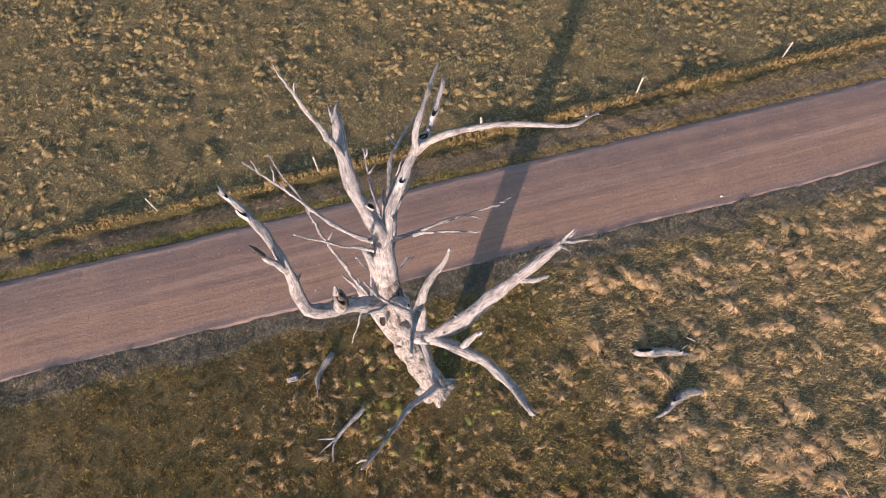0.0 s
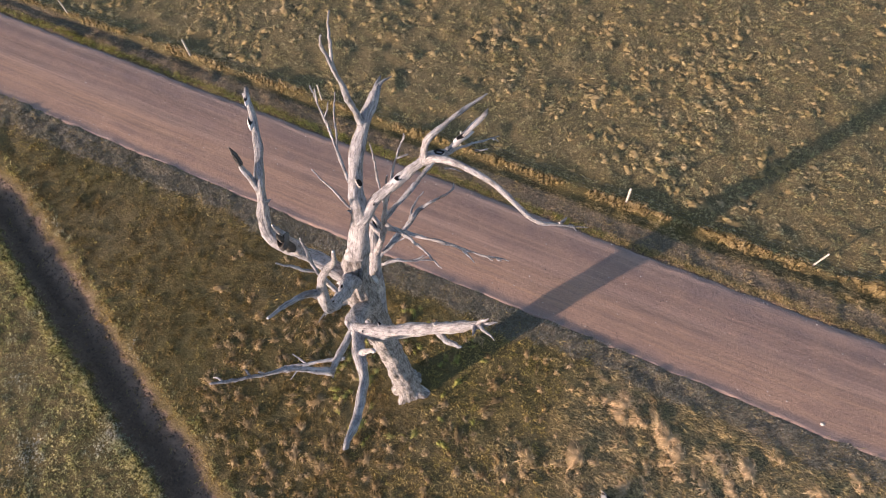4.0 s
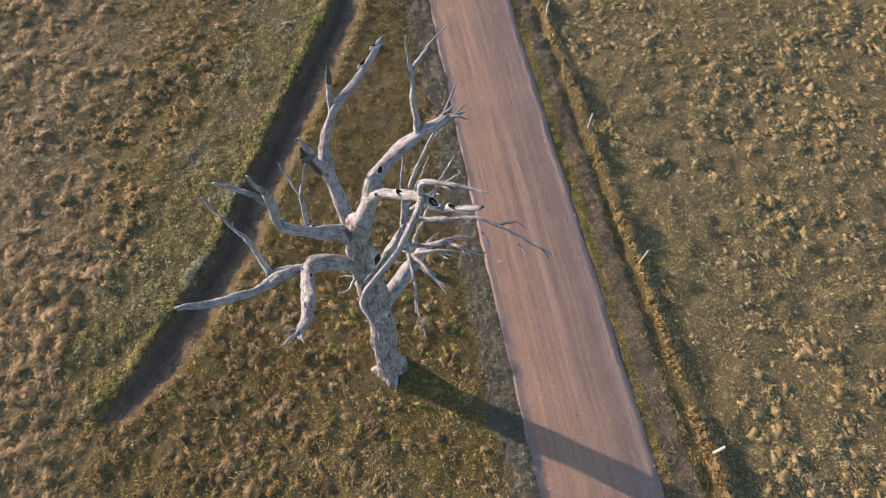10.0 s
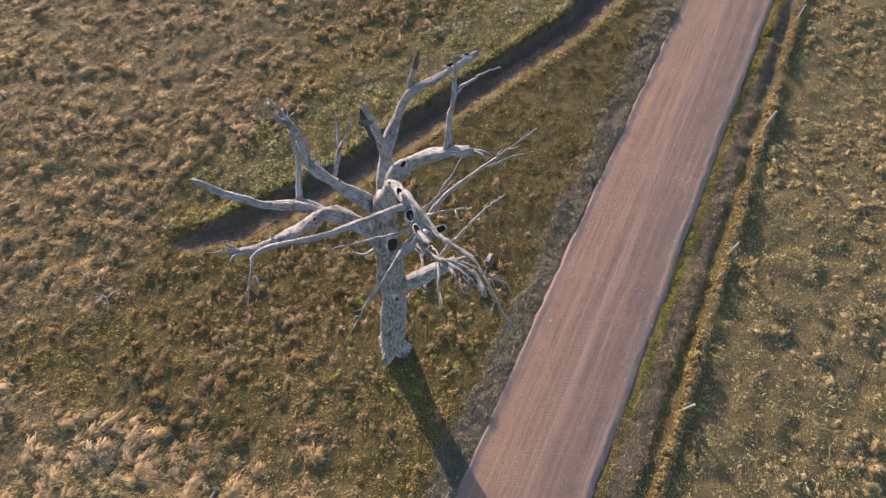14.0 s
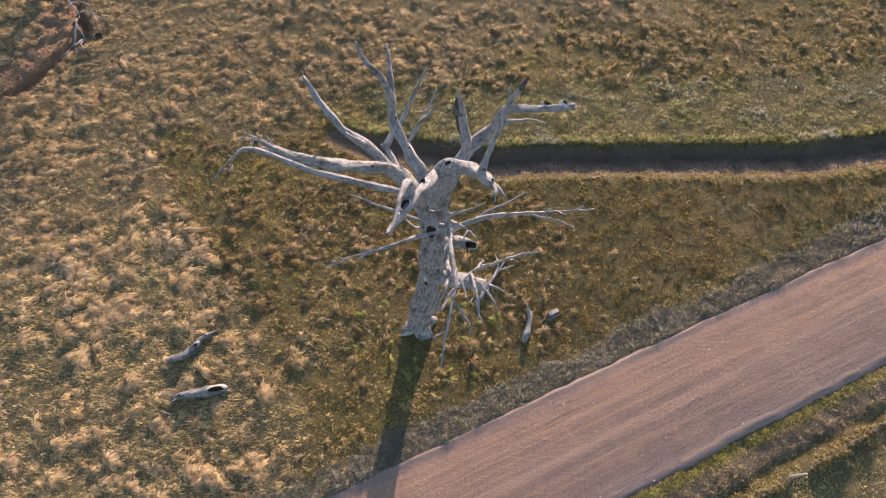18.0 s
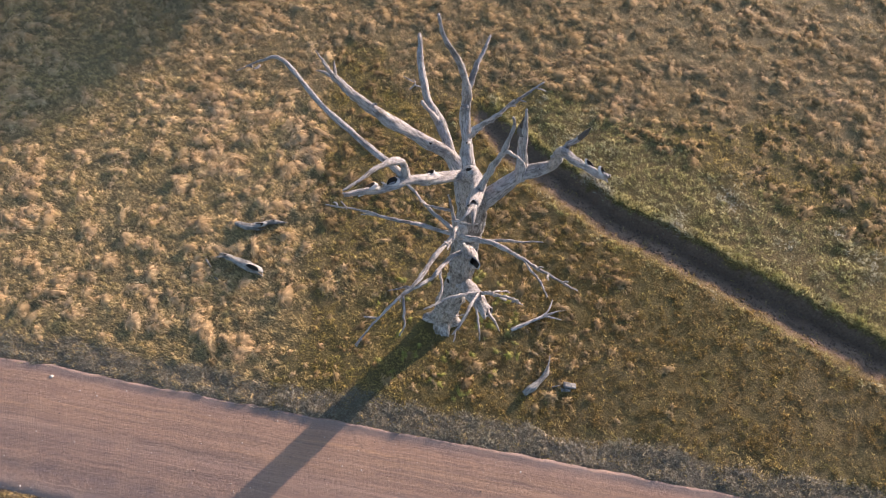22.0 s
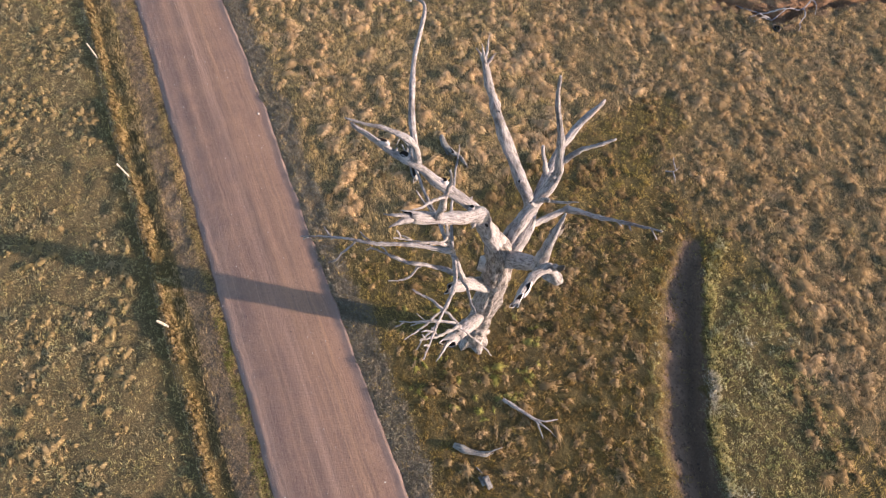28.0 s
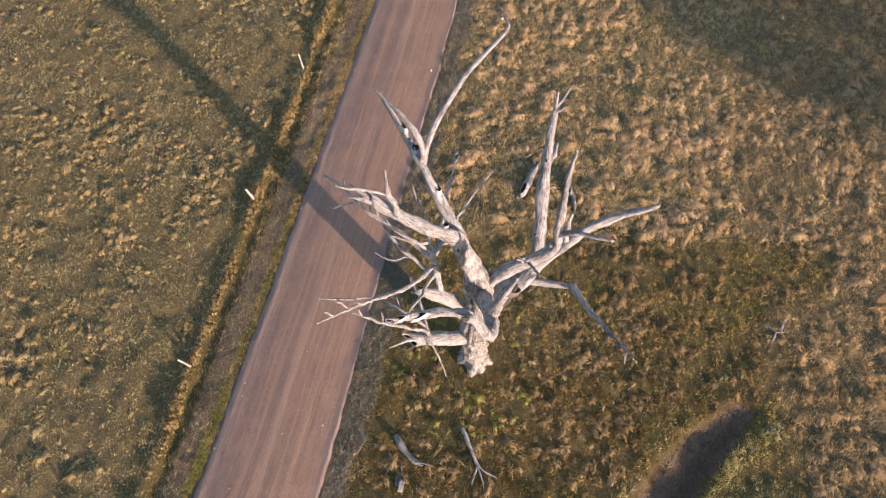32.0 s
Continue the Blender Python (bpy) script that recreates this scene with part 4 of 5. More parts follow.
log = fallen("fallen_log", "curved grey log tapering to a split end in the grass", [(12.85, -4.0, -0.05, 0.13), (12.5, -3.9, 0.0, 0.19), (12.0, -3.85, 0.02, 0.20), (11.4, -4.0, 0.04, 0.17), (10.9, -4.25, 0.06, 0.15), (10.45, -4.4, 0.05, 0.10), (9.9, -4.5, 0.02, 0.03)], 0, 2, 0.55)
knot_hole((11.35, -3.96, 0.34), (0.15, 0.5, 0.85), 0.11, 0.28, log, (-0.9, -0.35, 0), LOG_WOOD, "gash", "charred gash")
knot_hole((10.7, -4.3, 0.29), (0.1, 0.5, 0.85), 0.06, 0.17, log, (-0.9, -0.35, 0), LOG_WOOD, "gash", "charred gash")
limb("splinter", [(11.7, -3.75, 0.16, 0.06), (11.3, -3.72, 0.20, 0.05), (10.95, -3.9, 0.16, 0.015)], LOG_WOOD, log, "", 6, 0, 0.15, 0, 64)
fallen("fallen_stick", "short pale broken stick beside the logs", [(13.75, -1.5, 0, 0.06), (13.35, -1.1, 0.03, 0.05)], 0, 3, 0.8, 6, "stick")
fallen("fallen_stick", "thin grey stick in the grass beside the logs", [(12.9, -0.5, 0, 0.035), (12.1, -0.15, 0.03, 0.02)], 0, 4, 0.8, 5, "stick")
bough = fallen("fallen_branch", "fallen bleached branch with forked twigs on the grass", [(-3.65, 0.12, 0.02, 0.11), (-4.6, -0.45, 0.10, 0.09), (-5.4, -0.95, 0.12, 0.06), (-6.0, -1.25, 0.15, 0.03), (-6.4, -1.4, 0.05, 0.01)], 0, 5, 1.0, 8, "branch", WOOD, 0.01)
limb("twig", at_ground([(-5.0, -0.7, 0.1, 0.05), (-5.5, -1.2, 0.2, 0.03), (-5.7, -1.9, 0.1, 0.01)], 1), WOOD, bough, "", 5, 0, 0.1, 0, 66)
limb("twig", at_ground([(-5.3, -0.9, 0.12, 0.04), (-5.9, -0.8, 0.3, 0.02), (-6.2, -0.75, 0.3, 0.01)], 1), WOOD, bough, "", 5, 0, 0.1, 0, 67)
split = fallen("fallen_log", "split grey chunk of wood with an upright splinter", [(-4.6, 3.35, -0.03, 0.13), (-4.95, 3.05, 0, 0.20), (-5.3, 2.7, 0.02, 0.17), (-5.65, 2.2, 0.06, 0.14), (-5.72, 1.8, 0.05, 0.07)], 0.2, 6, 0.7)
limb("splinter", at_ground([(-5.62, 2.25, 0.1, 0.07), (-5.7, 1.8, 0.3, 0.05), (-5.75, 1.25, 0.35, 0.015)], 1), LOG_WOOD, split, "", 6, 0, 0.1, 0, 68)


def slab(name, parent, centre, half, turn, tilt, seed):
    """A split slab of wood with a thin, uneven wedge shape."""
    bm = bmesh.new()
    bmesh.ops.create_cube(bm, size=2.0)
    bmesh.ops.subdivide_edges(bm, edges=bm.edges[:], cuts=3, use_grid_fill=True)
    m = pose(*centre, tilt, tilt * 0.4, turn)
    uvl = bm.loops.layers.uv.new("UVMap")
    for v in bm.verts:
        thin = 0.45 + 0.55 * (v.co.x + 1) / 2
        wob = 1 + 0.22 * noise.noise(v.co * 1.6 + Vector((seed, 0, 0)))
        v.co = Vector((v.co.x * half[0] * wob, v.co.y * half[1] * wob * (0.6 + 0.4 * thin), v.co.z * half[2] * thin))
    for f in bm.faces:
        for loop in f.loops:
            loop[uvl].uv = (loop.vert.co.y + loop.vert.co.z, loop.vert.co.x)
    bm.transform(m)
    return part(name, bm, LOG_WOOD, parent)


chunk = slab("wood_chunk", None, (-6.88, 2.62, float(land(-6.88, 2.62)[0]) + 0.12), (0.30, 0.15, 0.10), 0.9, 14, 3)
tagged(chunk, "small pale split block of wood in the grass", "wood")
slab("split_piece", chunk, (-6.70, 2.86, float(land(-6.7, 2.86)[0]) + 0.10), (0.22, 0.07, 0.06), 1.25, 20, 5)
fallen("fallen_stick", "small stick lying near the split log", [(-6.0, 2.8, 0, 0.04), (-6.4, 2.65, 0.02, 0.02)], 0, 8, 0.8, 5, "stick")
brush = fallen("fallen_branch", "small tangle of grey dead twigs in tussock grass", [(4.6, -15.5, 0.05, 0.05), (4.3, -15.9, 0.2, 0.04), (4.5, -16.5, 0.1, 0.015)], 0, 9, 1, 6, "branch", WOOD)
limb("twig", at_ground([(4.35, -15.85, 0.15, 0.03), (3.9, -15.6, 0.3, 0.02), (3.6, -15.5, 0.15, 0.008)], 1), WOOD, brush, "", 5, 0, 0.1, 0, 69)
limb("twig", at_ground([(4.4, -16.1, 0.15, 0.03), (4.9, -16.2, 0.3, 0.02), (5.2, -16.5, 0.15, 0.008)], 1), WOOD, brush, "", 5, 0, 0.1, 0, 70)

# ---------------------------------------------------------------- the fence
fence = tagged(new("wire_fence"), "farm fence of pale timber posts and plain wires along the road", "fence")
POSTS = [(-54.2, 15.1), (-43.6, 15.05), (-33.2, 15.0), (-22.9, 14.92), (-12.75, 14.8), (-3.1, 14.75), (7.35, 14.7), (17.85, 14.65), (28.6, 14.7), (39.2, 14.75), (49.8, 14.8)]
LEAN = [(2, 1), (-3, 2), (4, -2), (-4, 3), (-5, 4), (-2, 6), (-5, 5), (6, 6), (3, 2), (-3, 1), (2, 3)]
for n, ((px, py), (lx, ly)) in enumerate(zip(POSTS, LEAN)):
    z0 = float(land(px, py)[0])
    tx, ty = math.sin(radians(lx)) * 1.3, math.sin(radians(ly)) * 1.3
    fat = 0.055 if n % 3 else 0.075
    limb("post", [(px, py, z0 - 0.3, fat), (px + tx * 0.5, py + ty * 0.5, z0 + 0.6, fat * 0.98), (px + tx, py + ty, z0 + 1.28, fat * 0.93)], POST_WOOD, fence, "", 9, 0, 0.07, 0, 80 + n)
for height in (0.30, 0.58, 0.86, 1.12):
    bm = bmesh.new()
    line = []
    for n, ((px, py), (lx, ly)) in enumerate(zip(POSTS, LEAN)):
        z0, f = float(land(px, py)[0]), height / 1.28
        line.append(Vector((px + math.sin(radians(lx)) * 1.3 * f, py + math.sin(radians(ly)) * 1.3 * f - 0.09, z0 + height)))
    fine = []
    for a, b in zip(line, line[1:]):
        for k in range(6):
            p = a.lerp(b, k / 6)
            p.z -= 0.05 * (1 - (2 * k / 6 - 1) ** 2)
            fine.append(p)
    fine.append(line[-1])
    rings = []
    for p in fine:
        rings.append([bm.verts.new(p + Vector((0, 0.003 * math.cos(a), 0.003 * math.sin(a)))) for a in (0, 2.09, 4.19)])
    for a, b in zip(rings, rings[1:]):
        for j in range(3):
            bm.faces.new((a[j], a[(j + 1) % 3], b[(j + 1) % 3], b[j]))
    part("wire", bm, WIRE, fence)


# ---------------------------------------------------------------- stones
def stone(name, label, x, y, z, size, wood, seed):
    bm = bmesh.new()
    bmesh.ops.create_icosphere(bm, subdivisions=2, radius=size)
    r = random.Random(seed)
    sx, sy, sz = r.uniform(0.8, 1.3), r.uniform(0.7, 1.1), r.uniform(0.45, 0.7)
    for v in bm.verts:
        v.co = Vector((v.co.x * sx, v.co.y * sy, v.co.z * sz)) * (1 + 0.25 * noise.noise(v.co / size * 1.3 + Vector((seed, 0, 0))))
    ob = part(name, bm, wood, None, label)
    ob.location = (x, y, z + size * sz * 0.3)
    return tagged(ob, category="stone")


stone("stone", "pale stone on the edge of the gravel road", -4.8, 7.1, 0.02, 0.09, STONE, 3)
stone("stone", "pale stone on the gravel road shoulder", 19.4, 6.1, 0.03, 0.12, STONE, 4)


def rubble(name, label, seats, material_, seed, category):
    """Many small angular lumps in one mesh. seats: x, y, z and radius of each."""
    r = np.random.RandomState(seed)
    bm = bmesh.new()
    bmesh.ops.create_icosphere(bm, subdivisions=1, radius=1.0)
    v0 = np.array([v.co[:] for v in bm.verts])
    f0 = np.array([[v.index for v in f.verts] for f in bm.faces])
    bm.free()
    n, k = len(seats), len(v0)
    v = v0[None] * r.uniform(0.6, 1.3, (n, k, 1)) * np.stack([r.uniform(0.7, 1.4, n), r.uniform(0.7, 1.2, n), r.uniform(0.45, 0.8, n)], 1)[:, None]
    turn = r.uniform(0, 6.28, n)[:, None]
    v = np.stack([v[..., 0] * np.cos(turn) - v[..., 1] * np.sin(turn), v[..., 0] * np.sin(turn) + v[..., 1] * np.cos(turn), v[..., 2]], -1)
    co = (v * seats[:, None, 3:4] + seats[:, None, :3]).reshape(-1, 3)
    return tagged(raw_mesh(name, co, (f0[None] + k * np.arange(n)[:, None, None]).reshape(-1, 3), material_), label, category, kind="stuff")


r = np.random.RandomState(91)
n = 2400
px, py = r.uniform(-44, 46, n), r.uniform(0, 1, n)
py = np.where(r.uniform(0, 1, n) < 0.5, py, np.where(r.uniform(0, 1, n) < 0.5, 0.10 * py**2 + 0.01, 1 - 0.14 * py**1.5))
near_y, far_y = road_near(px), road_far(px)
seats = np.stack([px, near_y + (far_y - near_y) * py, 0.03 + 0.10 * (1 - (2 * py - 1) ** 2), 0.010 + 0.030 * r.uniform(0, 1, n) ** 4], 1)
rubble("gravel", "loose pale stones scattered on the gravel road", seats[: n // 2], STONE, 92, "gravel")
rubble("gravel", "dark clods and stones along the road edges", seats[n // 2 :], CLOD, 93, "gravel")

# crumbled soil on the gully floor, along its north edge and in the red scar
px, py = r.uniform(-44, 3, 90000), r.uniform(-17, 8, 90000)
z, bare, red = land(px, py)
ok = ((bare > 0.5) | (red > 0.45)) & (py < 6) & (np.abs(along_line(GULLY, px, py)[0]) < 2)
px, py, z, red = px[ok][:3000], py[ok][:3000], z[ok][:3000], red[ok][:3000]
lump = 0.025 + 0.075 * r.uniform(0, 1, len(px)) ** 3
rubble("soil_clods", "crumbled dark soil clods on the gully floor", np.stack([px, py, z, lump], 1), SOIL, 94, "soil")
px, py = r.uniform(5, 21, 6000), r.uniform(-42, -24, 6000)
z, bare, red = land(px, py)
ok = red > 0.4
lump = 0.04 + 0.10 * r.uniform(0, 1, 6000) ** 3
rubble("soil_clods", "red soil clods round the eroded scar", np.stack([px, py, z, lump], 1)[ok][:700], RED_SOIL, 95, "soil")
root = fallen("fallen_branch", "pale stringy dead branch lying along the eroded cut", [(12.95, -35.4, 0.25, 0.06), (12.75, -34.2, 0.35, 0.055), (12.45, -33.0, 0.45, 0.05), (12.65, -31.6, 0.45, 0.045), (12.55, -30.4, 0.40, 0.04), (12.75, -29.4, 0.25, 0.03), (12.6, -28.5, 0.1, 0.012)], 0, 12, 1, 7, "branch", WOOD, 0.03)
for n, line in enumerate((((12.6, -31.2, 0.4, 0.04), (13.2, -30.1, 0.45, 0.035), (14.0, -29.4, 0.4, 0.03), (14.9, -28.9, 0.15, 0.01)), ((12.6, -30.2, 0.4, 0.03), (13.0, -29.4, 0.3, 0.025), (13.2, -28.7, 0.1, 0.01)), ((12.5, -33.0, 0.4, 0.03), (11.9, -32.4, 0.3, 0.025), (11.2, -31.5, 0.2, 0.02), (10.6, -30.9, 0.1, 0.01)), ((12.7, -34.0, 0.3, 0.03), (12.0, -33.6, 0.3, 0.025), (11.4, -33.1, 0.15, 0.01)))):
    limb("twig", at_ground(line, 1), WOOD, root, "", 5, 0, 0.1, 0, 71 + n, 0.02)
# added dark shape: the scar has a dark upright face here, no stump
stump = fallen("added_stump", "added dark stump shape for a dark face of the eroded scar", [(11.5, -29.9, -0.2, 0.30), (11.5, -29.8, 0.10, 0.26), (11.55, -29.7, 0.25, 0.20)], 0.3, 13, 0.0, 12, "stump", CHARRED)

# ---------------------------------------------------------------- gum trees beyond the paddock, whose shade falls across it
def leafy_tree(x, y, height, spread_, seed):
    thing = tagged(new("gum_tree"), "leafy green gum tree standing beyond the paddock", "tree", group="gum trees beyond the paddock")
    r = np.random.RandomState(seed)
    limb("trunk", [(x, y, -0.3, 0.45), (x + 0.2, y, height * 0.25, 0.36), (x, y + 0.3, height * 0.5, 0.24), (x + 0.1, y, height * 0.85, 0.06)], TRUNK_WOOD, thing, "", 12, 0, 0.08, 0.4, 200 + seed)
    heads = []
    for k in range(11):
        a, far, z = 6.283 * k / 11 + r.uniform(-0.3, 0.3), spread_ * r.uniform(0.3, 0.95), height * r.uniform(0.55, 0.95)
        hx, hy = x + math.cos(a) * far, y + math.sin(a) * far
        limb("limb", [(x, y, height * r.uniform(0.25, 0.45), 0.16), (x + (hx - x) * 0.5, y + (hy - y) * 0.5, z * 0.75, 0.10), (hx, hy, z, 0.03)], TRUNK_WOOD, thing, "", 7, 0, 0.1, 0, 210 + k)
        heads.append((hx, hy, z))
    n = 4200
    pick = r.randint(0, len(heads), n)
    centre = np.array(heads)[pick] + r.normal(0, 1, (n, 3)) * (spread_ * 0.22, spread_ * 0.22, height * 0.075)
    u, v = r.normal(0, 1, (n, 3)), r.normal(0, 1, (n, 3))
    u /= np.linalg.norm(u, axis=1)[:, None]
    v -= u * (u * v).sum(1)[:, None]
    v /= np.linalg.norm(v, axis=1)[:, None]
    co = np.stack([centre - u * 0.32, centre + v * 0.10, centre + u * 0.32, centre - v * 0.10], 1).reshape(-1, 3)
    crown = raw_mesh("crown", co, np.arange(4 * n).reshape(-1, 4), LEAF)
    crown.parent = thing


LEAF = plain_material("gum_leaves", (0.035, 0.050, 0.022), (0.09, 0.11, 0.05), 1.5, 0.6)
leafy_tree(2.9, -50.5, 13.3, 6.0, 1)
leafy_tree(10.7, -59.2, 13.0, 6.2, 2)

# ---------------------------------------------------------------- grass
def unit(v):
    return v / np.maximum(np.linalg.norm(v, axis=-1, keepdims=True), 1e-6)


def within_sight(seats, tones):
    """Keep the tufts within 43 m of the tree; the bare soil colour takes over beyond."""
    ok = np.hypot(seats[:, 0], seats[:, 1] - 1.5) < 43.5
    return seats[ok], None if tones is None else tones[ok]


def facing(co, tris, normals):
    """Turn each triangle so that its front lies on the side of its soft normals."""
    a, b, c = co[tris[:, 0]], co[tris[:, 1]], co[tris[:, 2]]
    back = (np.cross(b - a, c - a) * normals[tris].sum(1)).sum(1) < 0
    tris[back] = tris[back][:, [0, 2, 1]]
    return tris


def tussocks(name, label, seats, blades, radius, height, width, wind, material_, seed, tones=None, shag=0.75):
    """Tussocks in one mesh, each a mound of dead leaf, darkened for the shade under long blades combed outwards and
    over by the wind.
    seats: x, y and size of each; radius and height: of a mound of size 1; shag: how far blades stand off the mound."""
    r = np.random.RandomState(seed)
    seats, tones = within_sight(seats, tones)
    n = len(seats)
    sx, sy, size = seats.T
    rad, tall = radius * size * r.uniform(0.8, 1.2, n), height * size * r.uniform(0.75, 1.25, n)
    sq, turn = np.exp(r.normal(0.12, 0.20, n)), math.atan2(wind[1], wind[0]) + r.normal(0, 0.8, n)
    gust = r.uniform(0.5, 1.5, n)
    tone = r.uniform(0, 1, n) if tones is None else np.clip(tones + r.uniform(-0.3, 0.3, n), 0, 1)
    base = land(sx, sy)[0] - 0.03

    def on_mound(k, share, angle, lift):
        """A place over mound k: share of the way from crown to foot, at an angle."""
        u, v = np.cos(angle) * share * rad[k] * sq[k], np.sin(angle) * share * rad[k] / sq[k]
        h = tall[k] * np.clip(1 - share**2, 0, 1) ** 0.8
        lean = h * gust[k] * 0.6
        x = sx[k] + u * np.cos(turn[k]) - v * np.sin(turn[k]) + wind[0] * lean
        y = sy[k] + u * np.sin(turn[k]) + v * np.cos(turn[k]) + wind[1] * lean
        return np.stack([x, y, base[k] + h + lift], -1)

    def mound_normal(k, share, angle):
        a = angle + turn[k]
        steep = np.clip(share, 0, 1.1) * 0.95 * tall[k] / rad[k]
        return unit(np.stack([np.cos(a) * steep, np.sin(a) * steep, 0.55 + 0 * share], -1))

    # mounds: a crown point and three rings
    m = 8
    k = np.repeat(np.arange(n), 1 + 3 * m)
    share = np.tile(np.concatenate([[0.0], np.full(m, 0.42), np.full(m, 0.74), np.full(m, 1.06)]), n)
    angle = np.tile(np.concatenate([[0.0], np.arange(m), np.arange(m) + 0.5, np.arange(m)]) * 6.28318 / m, n)
    share = share * r.uniform(0.70, 1.15, len(share))
    co1 = on_mound(k, share, angle, r.uniform(-0.65, 0.05, len(k)) * tall[k] - 0.02)
    no1 = unit(mound_normal(k, share, angle) + r.normal(0, 0.16, (len(k), 3)))
    j = np.arange(m)
    jn = (j + 1) % m
    pat = [np.stack([0 * j, 1 + j, 1 + jn], 1)]
    for i in (1, 1 + m):
        pat += [np.stack([i + j, i + m + j, i + jn], 1), np.stack([i + jn, i + m + j, i + m + jn], 1)]
    pat = np.concatenate(pat)
    tri1 = (pat[None] + ((1 + 3 * m) * np.arange(n))[:, None, None]).reshape(-1, 3)
    # blades: from near the crown over the side of the mound
    count = np.clip((blades * (0.45 + 0.75 * size)).astype(int), 8, None)
    k = np.repeat(np.arange(n), count)
    q = len(k)
    a0 = r.uniform(0, 6.283, q)
    s0 = r.uniform(0, 1, q) ** 0.7 * 0.85
    reach = r.uniform(0.22, 0.52, q) + (0.38 + 0.30 * np.cos(a0)) * r.uniform(0, 1, q) ** 2
    swirl = r.normal(0, 0.28, q)
    off = r.uniform(0.05, 1.0, q) ** 1.5 * shag * tall[k]
    p0 = on_mound(k, s0, a0, off * 0.1)
    p1 = on_mound(k, s0 + reach * 0.55, a0 + swirl * 0.6, off * 0.75)
    p2 = on_mound(k, s0 + reach * 1.15, a0 + swirl * 1.4, off * 0.7)
    way = unit(p2 - p0)
    no = unit(mound_normal(k, s0 + reach * 0.5, a0 + swirl * 0.5) + r.normal(0, 0.23, (q, 3)))
    side = unit(np.cross(way, no)) * (width * r.uniform(0.45, 1.2, q))[:, None] / 2
    co2 = np.stack([p0 - side * 0.6, p0 + side * 0.6, p1 - side, p1 + side, p2], 1).reshape(-1, 3)
    no2 = np.repeat(no, 5, 0)
    tri2 = (np.array([[0, 1, 3], [0, 3, 2], [2, 3, 4]])[None] + 5 * np.arange(q)[:, None, None]).reshape(-1, 3)
    co, no = np.concatenate([co1, co2]), np.concatenate([no1, no2])
    tris = facing(co, np.concatenate([tri1, tri2 + len(co1)]), no)
    # mounds stay near the root colour, so shade under the blades is coloured in
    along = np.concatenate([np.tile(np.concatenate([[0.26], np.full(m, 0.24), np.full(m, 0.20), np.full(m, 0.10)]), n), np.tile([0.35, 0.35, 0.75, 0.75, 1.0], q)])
    tones_ = np.concatenate([np.repeat(tone, 1 + 3 * m), np.repeat(tone[k], 5)])
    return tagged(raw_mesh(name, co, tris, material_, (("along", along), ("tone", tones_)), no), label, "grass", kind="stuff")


def grass(name, label, seats, blades, height, width, lean, wind, material_, seed, radius, tones=None):
    """Many small tufts of short grass in one mesh. seats: x, y and size of each tuft; wind: how far tips lean over."""
    r = np.random.RandomState(seed)
    seats, tones = within_sight(seats, tones)
    n = len(seats)
    base = np.repeat(seats, blades, 0)
    m = len(base)
    size = base[:, 2]
    a, share = r.uniform(0, 6.2832, m), np.sqrt(r.uniform(0, 1, m))
    off = radius * size * share
    bx, by = base[:, 0] + np.cos(a) * off, base[:, 1] + np.sin(a) * off
    bz = land(bx, by)[0] - 0.01
    h = height * size * (1 - 0.35 * share**2) * r.uniform(0.5, 1.25, m)
    out = lean * h * r.uniform(0.5, 1.5, m)
    a2 = a + r.normal(0, 0.9, m)
    tx, ty = np.cos(a2) * out + wind[0] * h, np.sin(a2) * out + wind[1] * h
    w = width * r.uniform(0.6, 1.5, m) / 2
    b2 = np.arctan2(ty, tx) + 1.571
    ox, oy = np.cos(b2) * w, np.sin(b2) * w
    co = np.stack([np.stack([bx - ox, by - oy, bz], 1), np.stack([bx + ox, by + oy, bz], 1), np.stack([bx + tx, by + ty, bz + h], 1)], 1).reshape(-1, 3)
    no = unit(np.stack([np.cos(a) * share * 0.55, np.sin(a) * share * 0.55, np.full(m, 0.55)], 1) + r.normal(0, 0.22, (m, 3)))
    no = np.repeat(no, 3, 0)
    tris = facing(co, np.arange(3 * m).reshape(-1, 3), no)
    tone = r.uniform(0, 1, n) if tones is None else np.clip(tones + r.uniform(-0.3, 0.3, n), 0, 1)
    # blade feet take the root colour, darkened as if shaded by the tuft
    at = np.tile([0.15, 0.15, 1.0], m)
    return tagged(raw_mesh(name, co, tris, material_, (("along", at), ("tone", np.repeat(np.repeat(tone, blades), 3))), no), label, "grass", kind="stuff")


def scatter(x0, x1, y0, y1, count, seed):
    r = np.random.RandomState(seed)
    return r.uniform(x0, x1, count), r.uniform(y0, y1, count), r


def keep_off(x, y):
    """True where grass grows: not on the road, in the gully, on the red scar, under the trunk."""
    z, bare, red = land(x, y)
    return (bare < 0.35) & (red < 0.55) & (np.hypot(x, y) > 0.95)


# the tussock paddock south of the road: broad mounded tussocks where the ground is rough, small ones elsewhere
x, y, r = scatter(-44, 40, -44, 5.2, 7600, 21)
g, run = along_line(GULLY, x, y)
rough = np.ones(len(x))
rough *= np.where((g > 0) & (run > 1), smooth(5.0, 7.6, g + 1.0 * waves(x, y, 0.3, 31)), 1)
rough *= np.where((g <= 0) & (run > 4), smooth(1.8, 4.5, -g + 1.0 * waves(x, y, 0.4, 41)), 1)
rough *= smooth(-15.0, -8.0, np.where(g <= 0, x, 9) + 1.5 * waves(x, y, 0.5, 42))
rough *= 1 - smooth(2.6, 4.6, y + 0.6 * waves(x, y, 0.5, 32))
rough *= 0.40 + 0.60 * smooth(-0.5, 0.6, waves(x, y, 0.33, 43))
